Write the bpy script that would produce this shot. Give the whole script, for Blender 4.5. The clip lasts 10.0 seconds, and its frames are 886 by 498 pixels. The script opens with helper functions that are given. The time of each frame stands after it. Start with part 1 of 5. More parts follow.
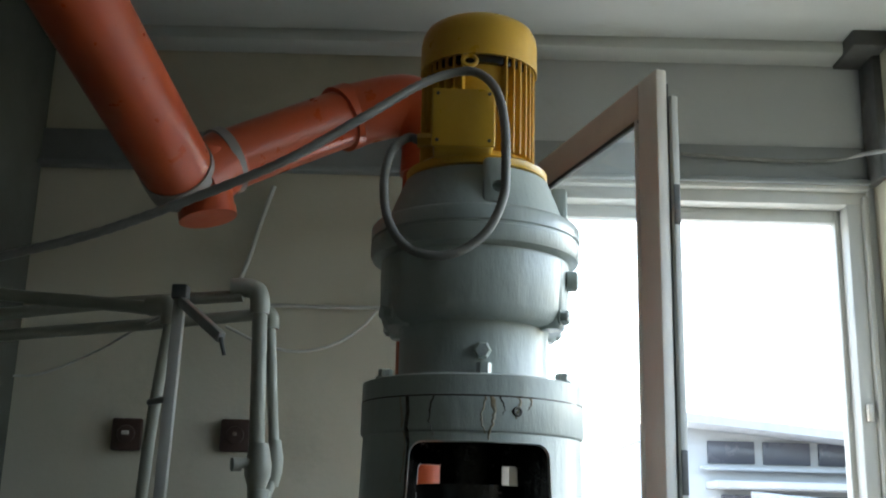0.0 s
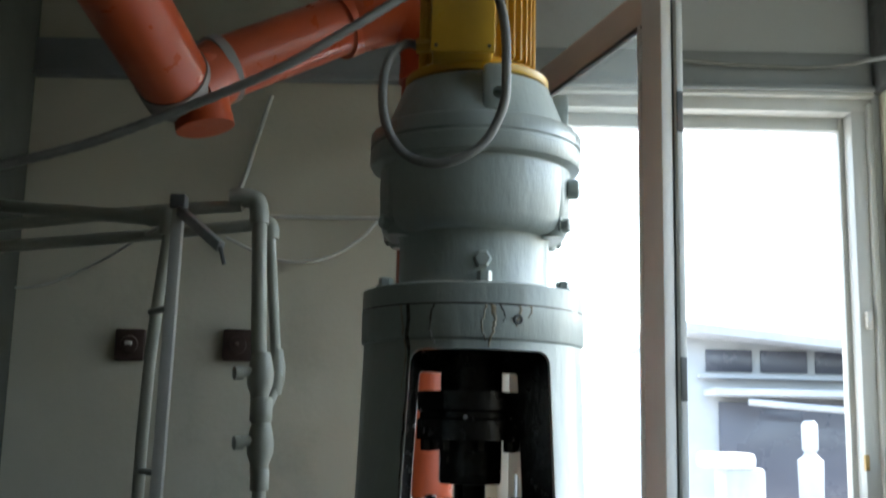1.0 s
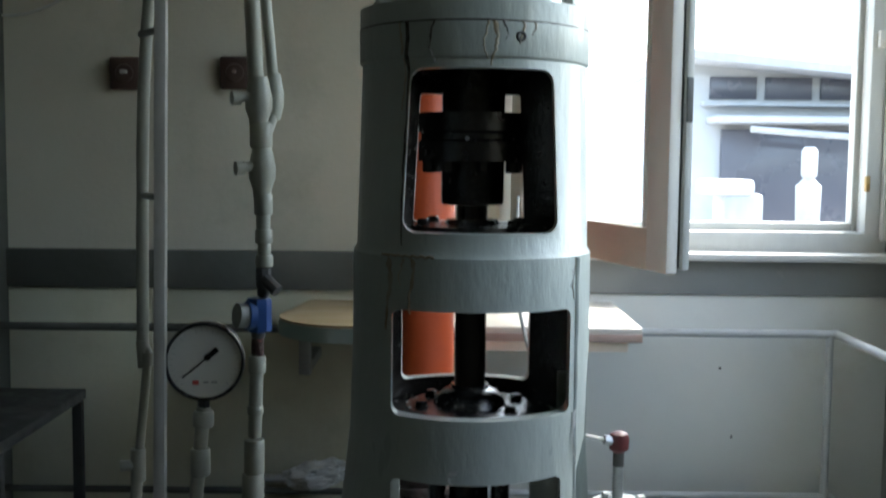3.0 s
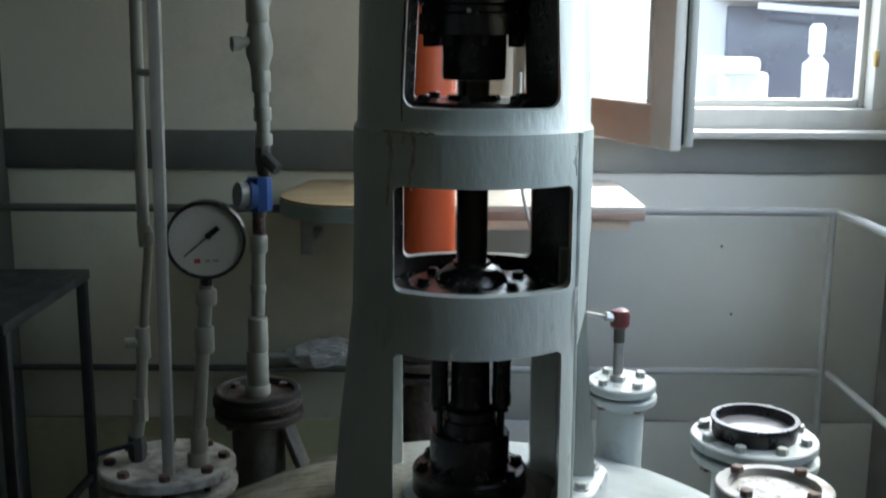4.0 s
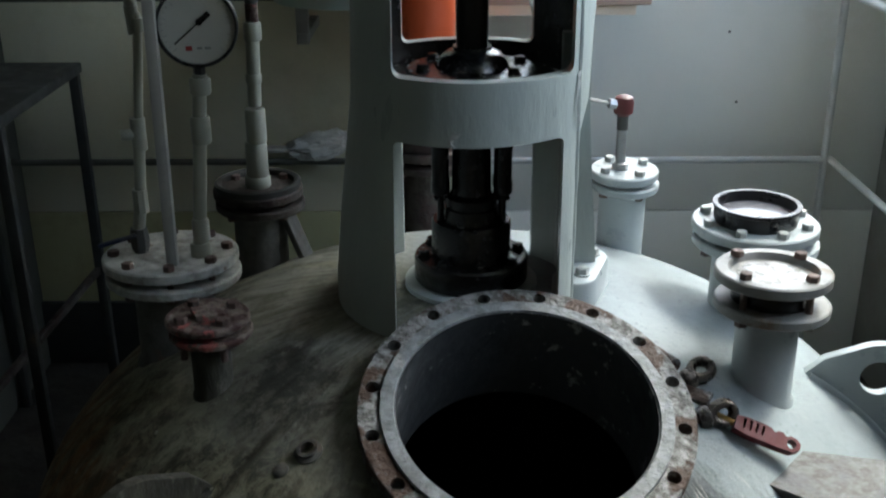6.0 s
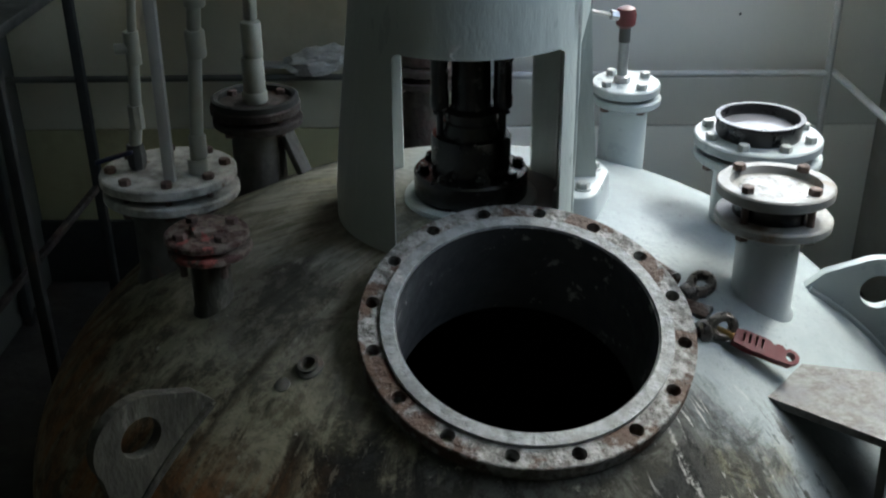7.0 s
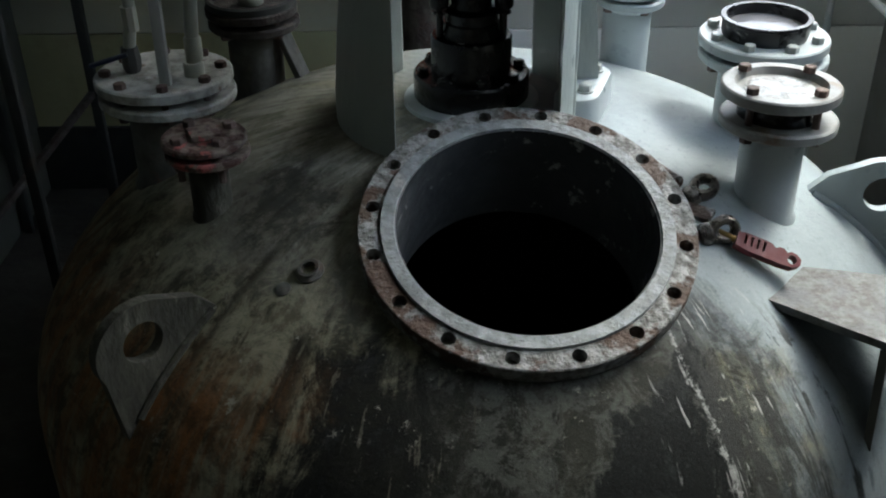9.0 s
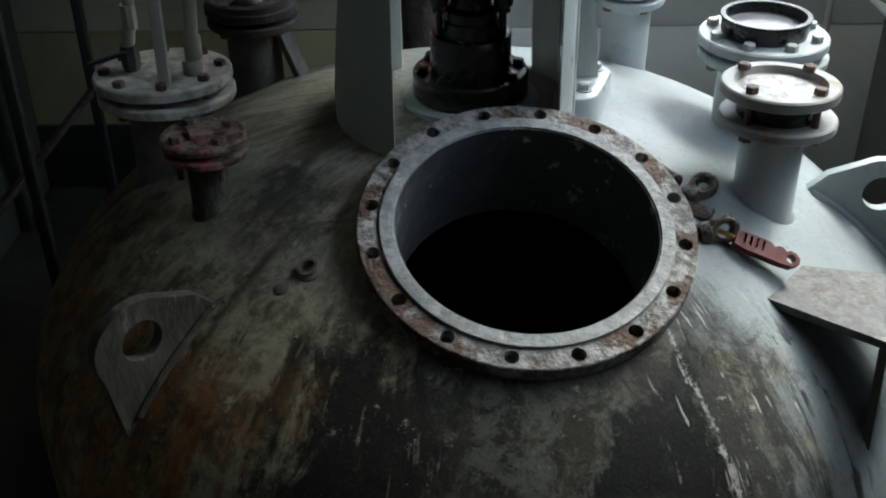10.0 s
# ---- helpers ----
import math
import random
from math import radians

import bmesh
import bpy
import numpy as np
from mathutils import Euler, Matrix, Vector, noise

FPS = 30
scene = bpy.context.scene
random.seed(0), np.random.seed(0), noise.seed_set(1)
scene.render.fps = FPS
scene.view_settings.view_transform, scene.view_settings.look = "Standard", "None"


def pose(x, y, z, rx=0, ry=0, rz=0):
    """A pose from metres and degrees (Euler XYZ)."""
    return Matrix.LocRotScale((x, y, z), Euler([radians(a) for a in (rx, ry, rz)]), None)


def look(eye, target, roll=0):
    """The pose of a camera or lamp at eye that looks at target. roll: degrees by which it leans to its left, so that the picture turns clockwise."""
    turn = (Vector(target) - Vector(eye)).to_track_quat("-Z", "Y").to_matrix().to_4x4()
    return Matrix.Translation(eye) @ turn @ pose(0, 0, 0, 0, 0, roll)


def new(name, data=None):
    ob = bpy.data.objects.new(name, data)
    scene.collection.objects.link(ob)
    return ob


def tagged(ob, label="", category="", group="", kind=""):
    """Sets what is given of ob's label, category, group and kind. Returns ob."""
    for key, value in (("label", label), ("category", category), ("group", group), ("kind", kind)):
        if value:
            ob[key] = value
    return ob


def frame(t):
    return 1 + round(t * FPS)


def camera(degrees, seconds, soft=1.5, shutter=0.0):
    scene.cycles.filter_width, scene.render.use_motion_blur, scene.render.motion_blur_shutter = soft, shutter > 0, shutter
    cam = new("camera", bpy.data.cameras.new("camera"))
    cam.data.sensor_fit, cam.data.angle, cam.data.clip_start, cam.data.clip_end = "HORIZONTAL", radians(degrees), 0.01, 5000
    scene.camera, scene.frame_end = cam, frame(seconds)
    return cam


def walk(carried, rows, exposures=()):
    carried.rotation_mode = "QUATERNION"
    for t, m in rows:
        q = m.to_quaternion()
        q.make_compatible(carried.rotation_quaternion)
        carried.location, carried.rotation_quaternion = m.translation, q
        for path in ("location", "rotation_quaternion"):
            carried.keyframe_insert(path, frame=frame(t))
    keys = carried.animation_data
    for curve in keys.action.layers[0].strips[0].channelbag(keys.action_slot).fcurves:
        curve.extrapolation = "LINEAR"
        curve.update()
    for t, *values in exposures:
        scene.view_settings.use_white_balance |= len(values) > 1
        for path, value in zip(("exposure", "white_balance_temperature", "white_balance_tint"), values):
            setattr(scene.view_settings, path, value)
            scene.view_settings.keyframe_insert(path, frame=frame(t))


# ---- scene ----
EXPO = 3.32
# The camera sits on a tripod head and tilts down.
cam = camera(45.43, 10.0, soft=2.0, shutter=0.5)
ROWS = [
    (0.0, 0.0000, 0.0000, 1.6000, 104.415, -1.530, -0.006),
    (0.5, 0.0003, 0.0038, 1.5991, 103.048, -1.435, 0.039),
    (1.0, 0.0007, 0.0132, 1.5966, 99.644, -1.267, 0.073),
    (1.5, 0.0012, 0.0224, 1.5934, 96.237, -1.123, 0.101),
    (2.0, 0.0017, 0.0325, 1.5893, 92.434, -0.930, 0.143),
    (2.5, 0.0021, 0.0420, 1.5846, 88.703, -0.770, 0.184),
    (4.0, 0.0029, 0.0657, 1.5693, 78.826, -0.370, 0.292),
    (4.5, 0.0032, 0.0722, 1.5639, 75.873, -0.233, 0.292),
    (5.0, 0.0035, 0.0784, 1.5583, 72.966, -0.093, 0.271),
    (5.5, 0.0039, 0.0838, 1.5529, 70.275, 0.081, 0.239),
    (7.0, 0.0049, 0.0965, 1.5379, 63.407, 0.491, 0.083),
    (7.5, 0.0051, 0.0998, 1.5333, 61.434, 0.596, 0.049),
    (8.0, 0.0052, 0.1022, 1.5296, 59.890, 0.639, 0.033),
    (8.5, 0.0052, 0.1036, 1.5275, 58.985, 0.660, 0.039),
    (9.0, 0.0052, 0.1045, 1.5261, 58.426, 0.680, 0.019),
    (9.5, 0.0052, 0.1045, 1.5260, 58.386, 0.628, 0.002),
    (10.0, 0.0052, 0.1046, 1.5259, 58.352, 0.612, 0.007),
]
walk(cam, [(t, pose(x, y, z, rx, ry, rz)) for t, x, y, z, rx, ry, rz in ROWS], [(0.0, EXPO, 6150, 2), (2.5, EXPO, 6150, 2), (5.0, EXPO + 0.10, 6150, 2), (8.0, EXPO, 6150, 2), (10.0, EXPO, 6150, 2)])

# ---- light: an overcast day through the window ----
world = bpy.data.worlds.new("overcast_sky")
scene.world = world
world.use_nodes = True
wn = world.node_tree.nodes
sky = wn.new("ShaderNodeTexSky")
sky.sky_type, sky.sun_disc = "NISHITA", False
sky.sun_elevation, sky.sun_rotation = radians(53), radians(41)
sky.air_density, sky.dust_density, sky.ozone_density = 1.0, 4.0, 1.0
soft_sky = wn.new("ShaderNodeHueSaturation")
soft_sky.inputs["Saturation"].default_value = 0.8
world.node_tree.links.new(sky.outputs[0], soft_sky.inputs["Color"])
world.node_tree.links.new(soft_sky.outputs[0], wn["Background"].inputs[0])
wn["Background"].inputs[1].default_value = 0.15
sun_data = bpy.data.lights.new("sun", "SUN")
sun_data.energy, sun_data.angle, sun_data.color = 0.7, radians(25), (1.0, 0.97, 0.93)
sun = new("sun", sun_data)
sun.matrix_world = look((7, 11, 16), (0.4, 3.4, 1.9))

# ---- materials ----


def material(name, colour, rough=0.5, metal=0.0, second=None, scale=6.0, amount=0.5, third=None, third_scale=2.0, third_cut=0.55,
             bump=0.1, bump_scale=40.0, stretch=(1, 1, 1), coat=0.0, vary=0.0, rough_spread=0.15, third_soft=0.12):
    """A surface in two or three tones with grain, blotches and fine relief, at real-world size."""
    m = bpy.data.materials.new(name)
    m.use_nodes = True
    nt = m.node_tree
    n, link = nt.nodes, nt.links.new
    b = n["Principled BSDF"]
    geo = n.new("ShaderNodeNewGeometry")
    mp = n.new("ShaderNodeMapping")
    mp.inputs["Scale"].default_value = stretch
    link(geo.outputs["Position"], mp.inputs["Vector"])

    def noise_at(s, detail=6.0, rough_=0.6):
        t = n.new("ShaderNodeTexNoise")
        t.inputs["Scale"].default_value, t.inputs["Detail"].default_value, t.inputs["Roughness"].default_value = s, detail, rough_
        link(mp.outputs[0], t.inputs["Vector"])
        return t

    def ramp_of(sock, lo, hi):
        r = n.new("ShaderNodeMapRange")
        r.inputs["From Min"].default_value, r.inputs["From Max"].default_value = lo, hi
        link(sock, r.inputs["Value"])
        return r.outputs[0]

    def mix_of(fac, a, c):
        x = n.new("ShaderNodeMix")
        x.data_type = "RGBA"
        link(fac, x.inputs[0])
        for sock, value in ((x.inputs[6], a), (x.inputs[7], c)):
            if isinstance(value, tuple):
                sock.default_value = (*value, 1)
            else:
                link(value, sock)
        return x.outputs[2]

    grain = noise_at(scale)
    sec = second or tuple(c * 0.75 for c in colour)
    wide = ramp_of(grain.outputs[0], 0.5 - 0.5 * (1.05 - amount), 0.5 + 0.5 * (1.05 - amount))
    col = mix_of(wide, colour, sec)
    if third:
        blot = noise_at(third_scale, 9.0, 0.68)
        col = mix_of(ramp_of(blot.outputs[0], third_cut, third_cut + third_soft), col, third)
    if vary:
        info = n.new("ShaderNodeObjectInfo")
        hsv = n.new("ShaderNodeHueSaturation")
        link(ramp_of(info.outputs["Random"], 0, 1), hsv.inputs["Value"])
        hsv.inputs["Value"].links[0].from_node.inputs["To Min"].default_value = 1 - vary
        hsv.inputs["Value"].links[0].from_node.inputs["To Max"].default_value = 1 + vary
        link(col, hsv.inputs["Color"])
        col = hsv.outputs[0]
    link(col, b.inputs["Base Color"])
    rr = n.new("ShaderNodeMapRange")
    rr.inputs["To Min"].default_value, rr.inputs["To Max"].default_value = max(0.03, rough - rough_spread), min(1, rough + rough_spread)
    rr.inputs["From Min"].default_value, rr.inputs["From Max"].default_value = 0.3, 0.7
    link(noise_at(scale * 2.3).outputs[0], rr.inputs["Value"])
    link(rr.outputs[0], b.inputs["Roughness"])
    b.inputs["Metallic"].default_value = metal
    b.inputs["Coat Weight"].default_value = coat
    if bump:
        bp = n.new("ShaderNodeBump")
        bp.inputs["Strength"].default_value, bp.inputs["Distance"].default_value = bump, 0.01
        link(noise_at(bump_scale).outputs[0], bp.inputs["Height"])
        link(bp.outputs[0], b.inputs["Normal"])
    return m


def glass(name, tint=(0.95, 0.98, 0.97), rough=0.0):
    m = bpy.data.materials.new(name)
    m.use_nodes = True
    b = m.node_tree.nodes["Principled BSDF"]
    b.inputs["Base Color"].default_value = (*tint, 1)
    b.inputs["Transmission Weight"].default_value = 1.0
    b.inputs["Roughness"].default_value = rough
    b.inputs["IOR"].default_value = 1.45
    return m


GREEN_PAINT = material("grey_green_machine_paint", (0.385, 0.43, 0.402), 0.40, second=(0.32, 0.36, 0.337), scale=5, bump=0.30, bump_scale=34,
                       third=(0.20, 0.205, 0.17), third_scale=3.0, third_cut=0.60, third_soft=0.2, stretch=(1, 1, 0.3), coat=0.2)
VESSEL_PAINT = material("weathered_vessel_paint", (0.50, 0.54, 0.53), 0.42, second=(0.40, 0.44, 0.43), scale=4, bump=0.15, bump_scale=25)
NOZZLE_PAINT = material("pale_grey_nozzle_paint", (0.350, 0.395, 0.405), 0.36, second=(0.300, 0.340, 0.350), scale=9, bump=0.1,
                        third=(0.30, 0.26, 0.20), third_scale=7.0, third_cut=0.63)
DIRTY_FLANGE = material("chalky_corroded_flange", (0.245, 0.25, 0.242), 0.62, second=(0.088, 0.086, 0.077), scale=60, amount=0.88, bump=0.9, bump_scale=75,
                        third=(0.052, 0.026, 0.013), third_scale=11.0, third_cut=0.49, third_soft=0.05)
RIM_METAL = material("scoured_grey_rim", (0.205, 0.225, 0.23), 0.5, second=(0.13, 0.14, 0.14), scale=48, amount=0.88, bump=0.5, bump_scale=80,
                     third=(0.42, 0.42, 0.40), third_scale=12.0, third_cut=0.62)
RUSTY_FLANGE = material("rusty_flange", (0.022, 0.014, 0.011), 0.7, second=(0.052, 0.044, 0.036), scale=26, amount=0.85, bump=0.6, bump_scale=70,
                        third=(0.04, 0.02, 0.015), third_scale=14.0, third_cut=0.52)
BOLT_PAINTED = material("painted_bolt", (0.40, 0.43, 0.42), 0.4, scale=30, vary=0.15)
BOLT_RUSTY = material("rusty_bolt", (0.062, 0.034, 0.028), 0.7, second=(0.12, 0.085, 0.068), scale=40, bump=0.4, bump_scale=90, vary=0.3)
RED_RUST = material("flaked_red_paint", (0.046, 0.017, 0.012), 0.65, second=(0.145, 0.115, 0.092), scale=42, amount=0.92, bump=0.9, bump_scale=60,
                    third=(0.26, 0.065, 0.055), third_scale=15.0, third_cut=0.55, third_soft=0.03)
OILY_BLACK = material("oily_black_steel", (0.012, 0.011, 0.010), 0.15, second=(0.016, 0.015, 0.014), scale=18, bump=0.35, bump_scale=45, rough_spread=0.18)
DARK_STEEL = material("dark_shaft_steel", (0.035, 0.03, 0.026), 0.35, metal=0.6, second=(0.015, 0.014, 0.013), scale=14, stretch=(1, 1, 0.2), bump=0.15)
WET_STEEL = material("oil_wet_steel", (0.30, 0.30, 0.31), 0.16, metal=0.9, second=(0.05, 0.05, 0.05), scale=24, amount=0.8, bump=0.3)
YELLOW = material("yellow_motor_enamel", (0.62, 0.37, 0.03), 0.38, second=(0.50, 0.29, 0.025), scale=8, bump=0.08, bump_scale=35,
                  third=(0.34, 0.20, 0.03), third_scale=6.0, third_cut=0.66)
ORANGE = material("orange_pvc_pipe", (0.45, 0.072, 0.018), 0.36, second=(0.38, 0.058, 0.015), scale=4, bump=0.05, bump_scale=15,
                  third=(0.44, 0.10, 0.045), third_scale=3.0, third_cut=0.62)
GREY_RUBBER = material("grey_pipe_socket", (0.30, 0.28, 0.26), 0.6, scale=12)
CONDUIT = material("grey_flexible_conduit", (0.22, 0.22, 0.205), 0.5, scale=30, bump=0.2, bump_scale=120)
# Stained whitewash; its base is warmed and dimmed for bounced light on the left.
WALL = material("stained_whitewash", (0.49, 0.462, 0.370), 0.85, second=(0.40, 0.375, 0.288), scale=1.3, bump=0.12, bump_scale=45,
                third=(0.34, 0.32, 0.25), third_scale=1.6, third_cut=0.57, third_soft=0.2)
# The same whitewash with the window's bluish skylight put into its colour.
WALL_SKYLIT = material("sky_tinted_whitewash", (0.50, 0.525, 0.525), 0.85, second=(0.43, 0.45, 0.448), scale=1.3, bump=0.12, bump_scale=45,
                     third=(0.36, 0.365, 0.35), third_scale=1.9, third_cut=0.60, third_soft=0.2)
# Grey-green paint, made darker still to stand for the dim left side.
DIM_WALL = material("grey_green_paint_in_shade", (0.075, 0.080, 0.064), 0.8, second=(0.055, 0.058, 0.046), scale=1.5, bump=0.12)
WALL_BAND = material("grey_beam_paint", (0.25, 0.265, 0.27), 0.75, second=(0.21, 0.22, 0.22), scale=2.5, bump=0.15,
                     third=(0.34, 0.34, 0.32), third_scale=5.0, third_cut=0.64)
CEILING = material("whitewashed_ceiling", (0.50, 0.525, 0.515), 0.85, second=(0.40, 0.415, 0.395), scale=1.6, bump=0.15,
                   third=(0.38, 0.36, 0.31), third_scale=2.2, third_cut=0.62, stretch=(0.35, 1, 1))
TILE = material("pale_wall_tile", (0.78, 0.80, 0.775), 0.45, second=(0.70, 0.72, 0.69), scale=2, bump=0.06, vary=0.04, third=(0.50, 0.48, 0.36), third_scale=1.1, third_cut=0.60, third_soft=0.25)
# Darker, yellower copies of the tile: shade left of the tower put into colour.
TILE_SHADE = material("shade_toned_panel", (0.62, 0.61, 0.465), 0.55, second=(0.51, 0.50, 0.36), scale=1.5, bump=0.08, vary=0.04,
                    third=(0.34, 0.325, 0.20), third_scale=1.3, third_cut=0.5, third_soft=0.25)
TILE_LOW_SHADE = material("olive_shade_panel", (0.44, 0.43, 0.25), 0.6, second=(0.32, 0.31, 0.165), scale=1.8, bump=0.1, vary=0.05,
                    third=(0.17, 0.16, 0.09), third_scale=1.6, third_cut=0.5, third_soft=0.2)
# Soiled beam paint with shade mixed in; also used for the shadowed rail.
SOILED_SHADE_BAND = material("soiled_shaded_beam_paint", (0.105, 0.108, 0.090), 0.8, second=(0.072, 0.074, 0.060), scale=2.5, bump=0.15)
TABLE_DARK = material("near_black_table_steel", (0.030, 0.032, 0.028), 0.65, second=(0.018, 0.019, 0.017), scale=9, third=(0.06, 0.04, 0.025), third_scale=10, third_cut=0.6)
FLOOR = material("dark_dirty_concrete", (0.032, 0.029, 0.023), 0.85, second=(0.014, 0.013, 0.010), scale=5, amount=0.8, bump=0.4, bump_scale=30,
                 third=(0.085, 0.058, 0.038), third_scale=3.5, third_cut=0.60)
DARK_METAL = material("dark_painted_metal", (0.065, 0.068, 0.065), 0.6, second=(0.06, 0.06, 0.055), scale=9, third=(0.12, 0.07, 0.045), third_scale=10, third_cut=0.6)
WHITE_WOOD = material("white_painted_wood", (0.54, 0.545, 0.52), 0.5, second=(0.46, 0.46, 0.43), scale=12, stretch=(1, 1, 0.3), bump=0.15,
                      third=(0.36, 0.33, 0.28), third_scale=14, third_cut=0.66)
# Lighter copy of the white wood, with the window's glare put into its colour.
STILE_WOOD = material("glare_brightened_white_wood", (0.80, 0.77, 0.72), 0.55, second=(0.68, 0.64, 0.59), scale=10, stretch=(0.6, 0.6, 0.3), bump=0.15,
                      third=(0.42, 0.35, 0.29), third_scale=9, third_cut=0.68, third_soft=0.05)
BARE_WOOD = material("pinkish_worn_wood", (0.80, 0.70, 0.59), 0.6, second=(0.70, 0.59, 0.49), scale=10, stretch=(0.5, 0.5, 1), bump=0.15)
PLYWOOD = material("yellowed_plywood", (0.48, 0.38, 0.23), 0.55, second=(0.38, 0.29, 0.16), scale=6, stretch=(0.3, 1, 1), bump=0.1,
                   third=(0.28, 0.18, 0.09), third_scale=4, third_cut=0.62)
PALE_GREEN = material("pale_green_enamel", (0.33, 0.42, 0.38), 0.4, scale=9)
TABLE_TOP = material("cream_laminate", (0.66, 0.62, 0.55), 0.4, scale=5)
TABLE_EDGE = material("worn_pink_table_edge", (0.42, 0.30, 0.25), 0.6, scale=15)
RAIL_PAINT = material("white_rail_paint", (0.52, 0.55, 0.56), 0.4, scale=10, third=(0.30, 0.28, 0.25), third_scale=12, third_cut=0.66)
PPR = material("cream_plastic_pipe", (0.34, 0.345, 0.29), 0.42, second=(0.27, 0.275, 0.225), scale=10, bump=0.05,
               third=(0.30, 0.28, 0.22), third_scale=9, third_cut=0.64)
ZINC = material("galvanised_steel", (0.40, 0.41, 0.41), 0.42, metal=0.7, second=(0.30, 0.31, 0.31), scale=22, amount=0.7)
DULL_STEEL = material("dull_grey_steel", (0.34, 0.345, 0.325), 0.5, metal=0.2, second=(0.24, 0.245, 0.225), scale=14)
STAND_PAINT = material("worn_grey_stand_paint", (0.46, 0.455, 0.42), 0.5, second=(0.36, 0.355, 0.32), scale=14, third=(0.20, 0.16, 0.12), third_scale=16, third_cut=0.64)
BROWN_BAKELITE = material("brown_bakelite", (0.045, 0.026, 0.020), 0.45, scale=20)
GAUGE_FACE = material("cream_gauge_dial", (0.56, 0.56, 0.50), 0.5, second=(0.52, 0.52, 0.46), scale=8, bump=0)
BLACK_PLASTIC = material("black_plastic", (0.014, 0.014, 0.016), 0.3, scale=10, bump=0.04)
BLUE_PLASTIC = material("blue_meter_plastic", (0.025, 0.075, 0.24), 0.4, scale=12, bump=0.05)
RED_PLASTIC = material("red_handle_paint", (0.115, 0.005, 0.008), 0.60, scale=30, second=(0.075, 0.006, 0.008), bump=0.1, third=(0.30, 0.22, 0.20), third_scale=60, third_cut=0.66)
BRASS = material("tarnished_brass", (0.34, 0.22, 0.08), 0.45, metal=0.8, scale=20)
EYE_STEEL = material("blackened_eye_bolt_steel", (0.07, 0.065, 0.06), 0.3, metal=0.7, second=(0.20, 0.18, 0.16), scale=30, amount=0.8, bump=0.4, bump_scale=60)
WHITE_CABLE = material("off_white_cable", (0.50, 0.50, 0.46), 0.5, scale=20, bump=0)
BAG_FILM = material("crumpled_plastic_film", (0.60, 0.61, 0.58), 0.28, second=(0.46, 0.47, 0.44), scale=25, bump=0.3, bump_scale=40)
RED_MARK = material("red_print", (0.45, 0.06, 0.05), 0.5, scale=20, bump=0)


def dusty_glass():
    """Clear glass with a pale film of dust that scatters the daylight behind it."""
    m = glass("dusty_sash_glass")
    nt = m.node_tree
    n, link = nt.nodes, nt.links.new
    dust, mix, noise, span = n.new("ShaderNodeBsdfTranslucent"), n.new("ShaderNodeMixShader"), n.new("ShaderNodeTexNoise"), n.new("ShaderNodeMapRange")
    dust.inputs["Color"].default_value = (0.78, 0.84, 0.86, 1)
    noise.inputs["Scale"].default_value = 3.0
    span.inputs["To Min"].default_value, span.inputs["To Max"].default_value = 0.04, 0.12
    link(noise.outputs[0], span.inputs["Value"])
    link(span.outputs[0], mix.inputs[0])
    link(n["Principled BSDF"].outputs[0], mix.inputs[1])
    link(dust.outputs[0], mix.inputs[2])
    link(mix.outputs[0], n["Material Output"].inputs["Surface"])
    return m


DUSTY = dusty_glass()
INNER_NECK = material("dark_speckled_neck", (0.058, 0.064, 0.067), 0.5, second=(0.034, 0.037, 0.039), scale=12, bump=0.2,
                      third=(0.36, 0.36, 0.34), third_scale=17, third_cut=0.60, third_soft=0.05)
NOZZLE_BLIND = material("stained_pale_cover", (0.23, 0.24, 0.235), 0.5, second=(0.165, 0.162, 0.152), scale=12, amount=0.75, bump=0.25,
                        third=(0.13, 0.095, 0.065), third_scale=13.0, third_cut=0.58, third_soft=0.10)
PUDDLE = material("milky_water_film", (0.15, 0.15, 0.165), 0.08, scale=14, bump=0.05)
DRIP = material("black_oil_drip", (0.035, 0.03, 0.022), 0.3, scale=30, bump=0)
RUN = material("brown_rust_run", (0.215, 0.170, 0.100), 0.5, second=(0.30, 0.29, 0.225), scale=40, amount=0.8, bump=0)
CHALK = material("chalky_chipped_paint", (0.50, 0.52, 0.50), 0.6, scale=60, bump=0)
GRIMY_DIM = material("grimy_stained_dim_steel", (0.105, 0.103, 0.090), 0.6, second=(0.05, 0.048, 0.04), scale=16, amount=0.8, bump=0.3,
                 third=(0.13, 0.06, 0.03), third_scale=7, third_cut=0.56)
NAVY = material("navy_lever_coating", (0.012, 0.018, 0.05), 0.4, scale=20)
RED_HEAD = material("scuffed_red_enamel", (0.10, 0.020, 0.022), 0.45, second=(0.09, 0.02, 0.018), scale=40, third=(0.36, 0.33, 0.30), third_scale=50, third_cut=0.64)
INSIDE_BLACK = material("black_vessel_inside", (0.006, 0.006, 0.006), 0.12, scale=3, bump=0.05, bump_scale=6)
FAR_WALL = material("pale_far_facade", (0.50, 0.50, 0.50), 0.8, scale=0.8)
FAR_ROOF = material("grey_far_roofing", (0.46, 0.465, 0.47), 0.6, scale=1.2, stretch=(4, 1, 1))
FAR_GLASS = material("dark_far_glazing", (0.105, 0.105, 0.125), 0.3, scale=0.6, bump=0)
YARD = material("pale_concrete_yard", (0.50, 0.49, 0.47), 0.85, scale=0.6)



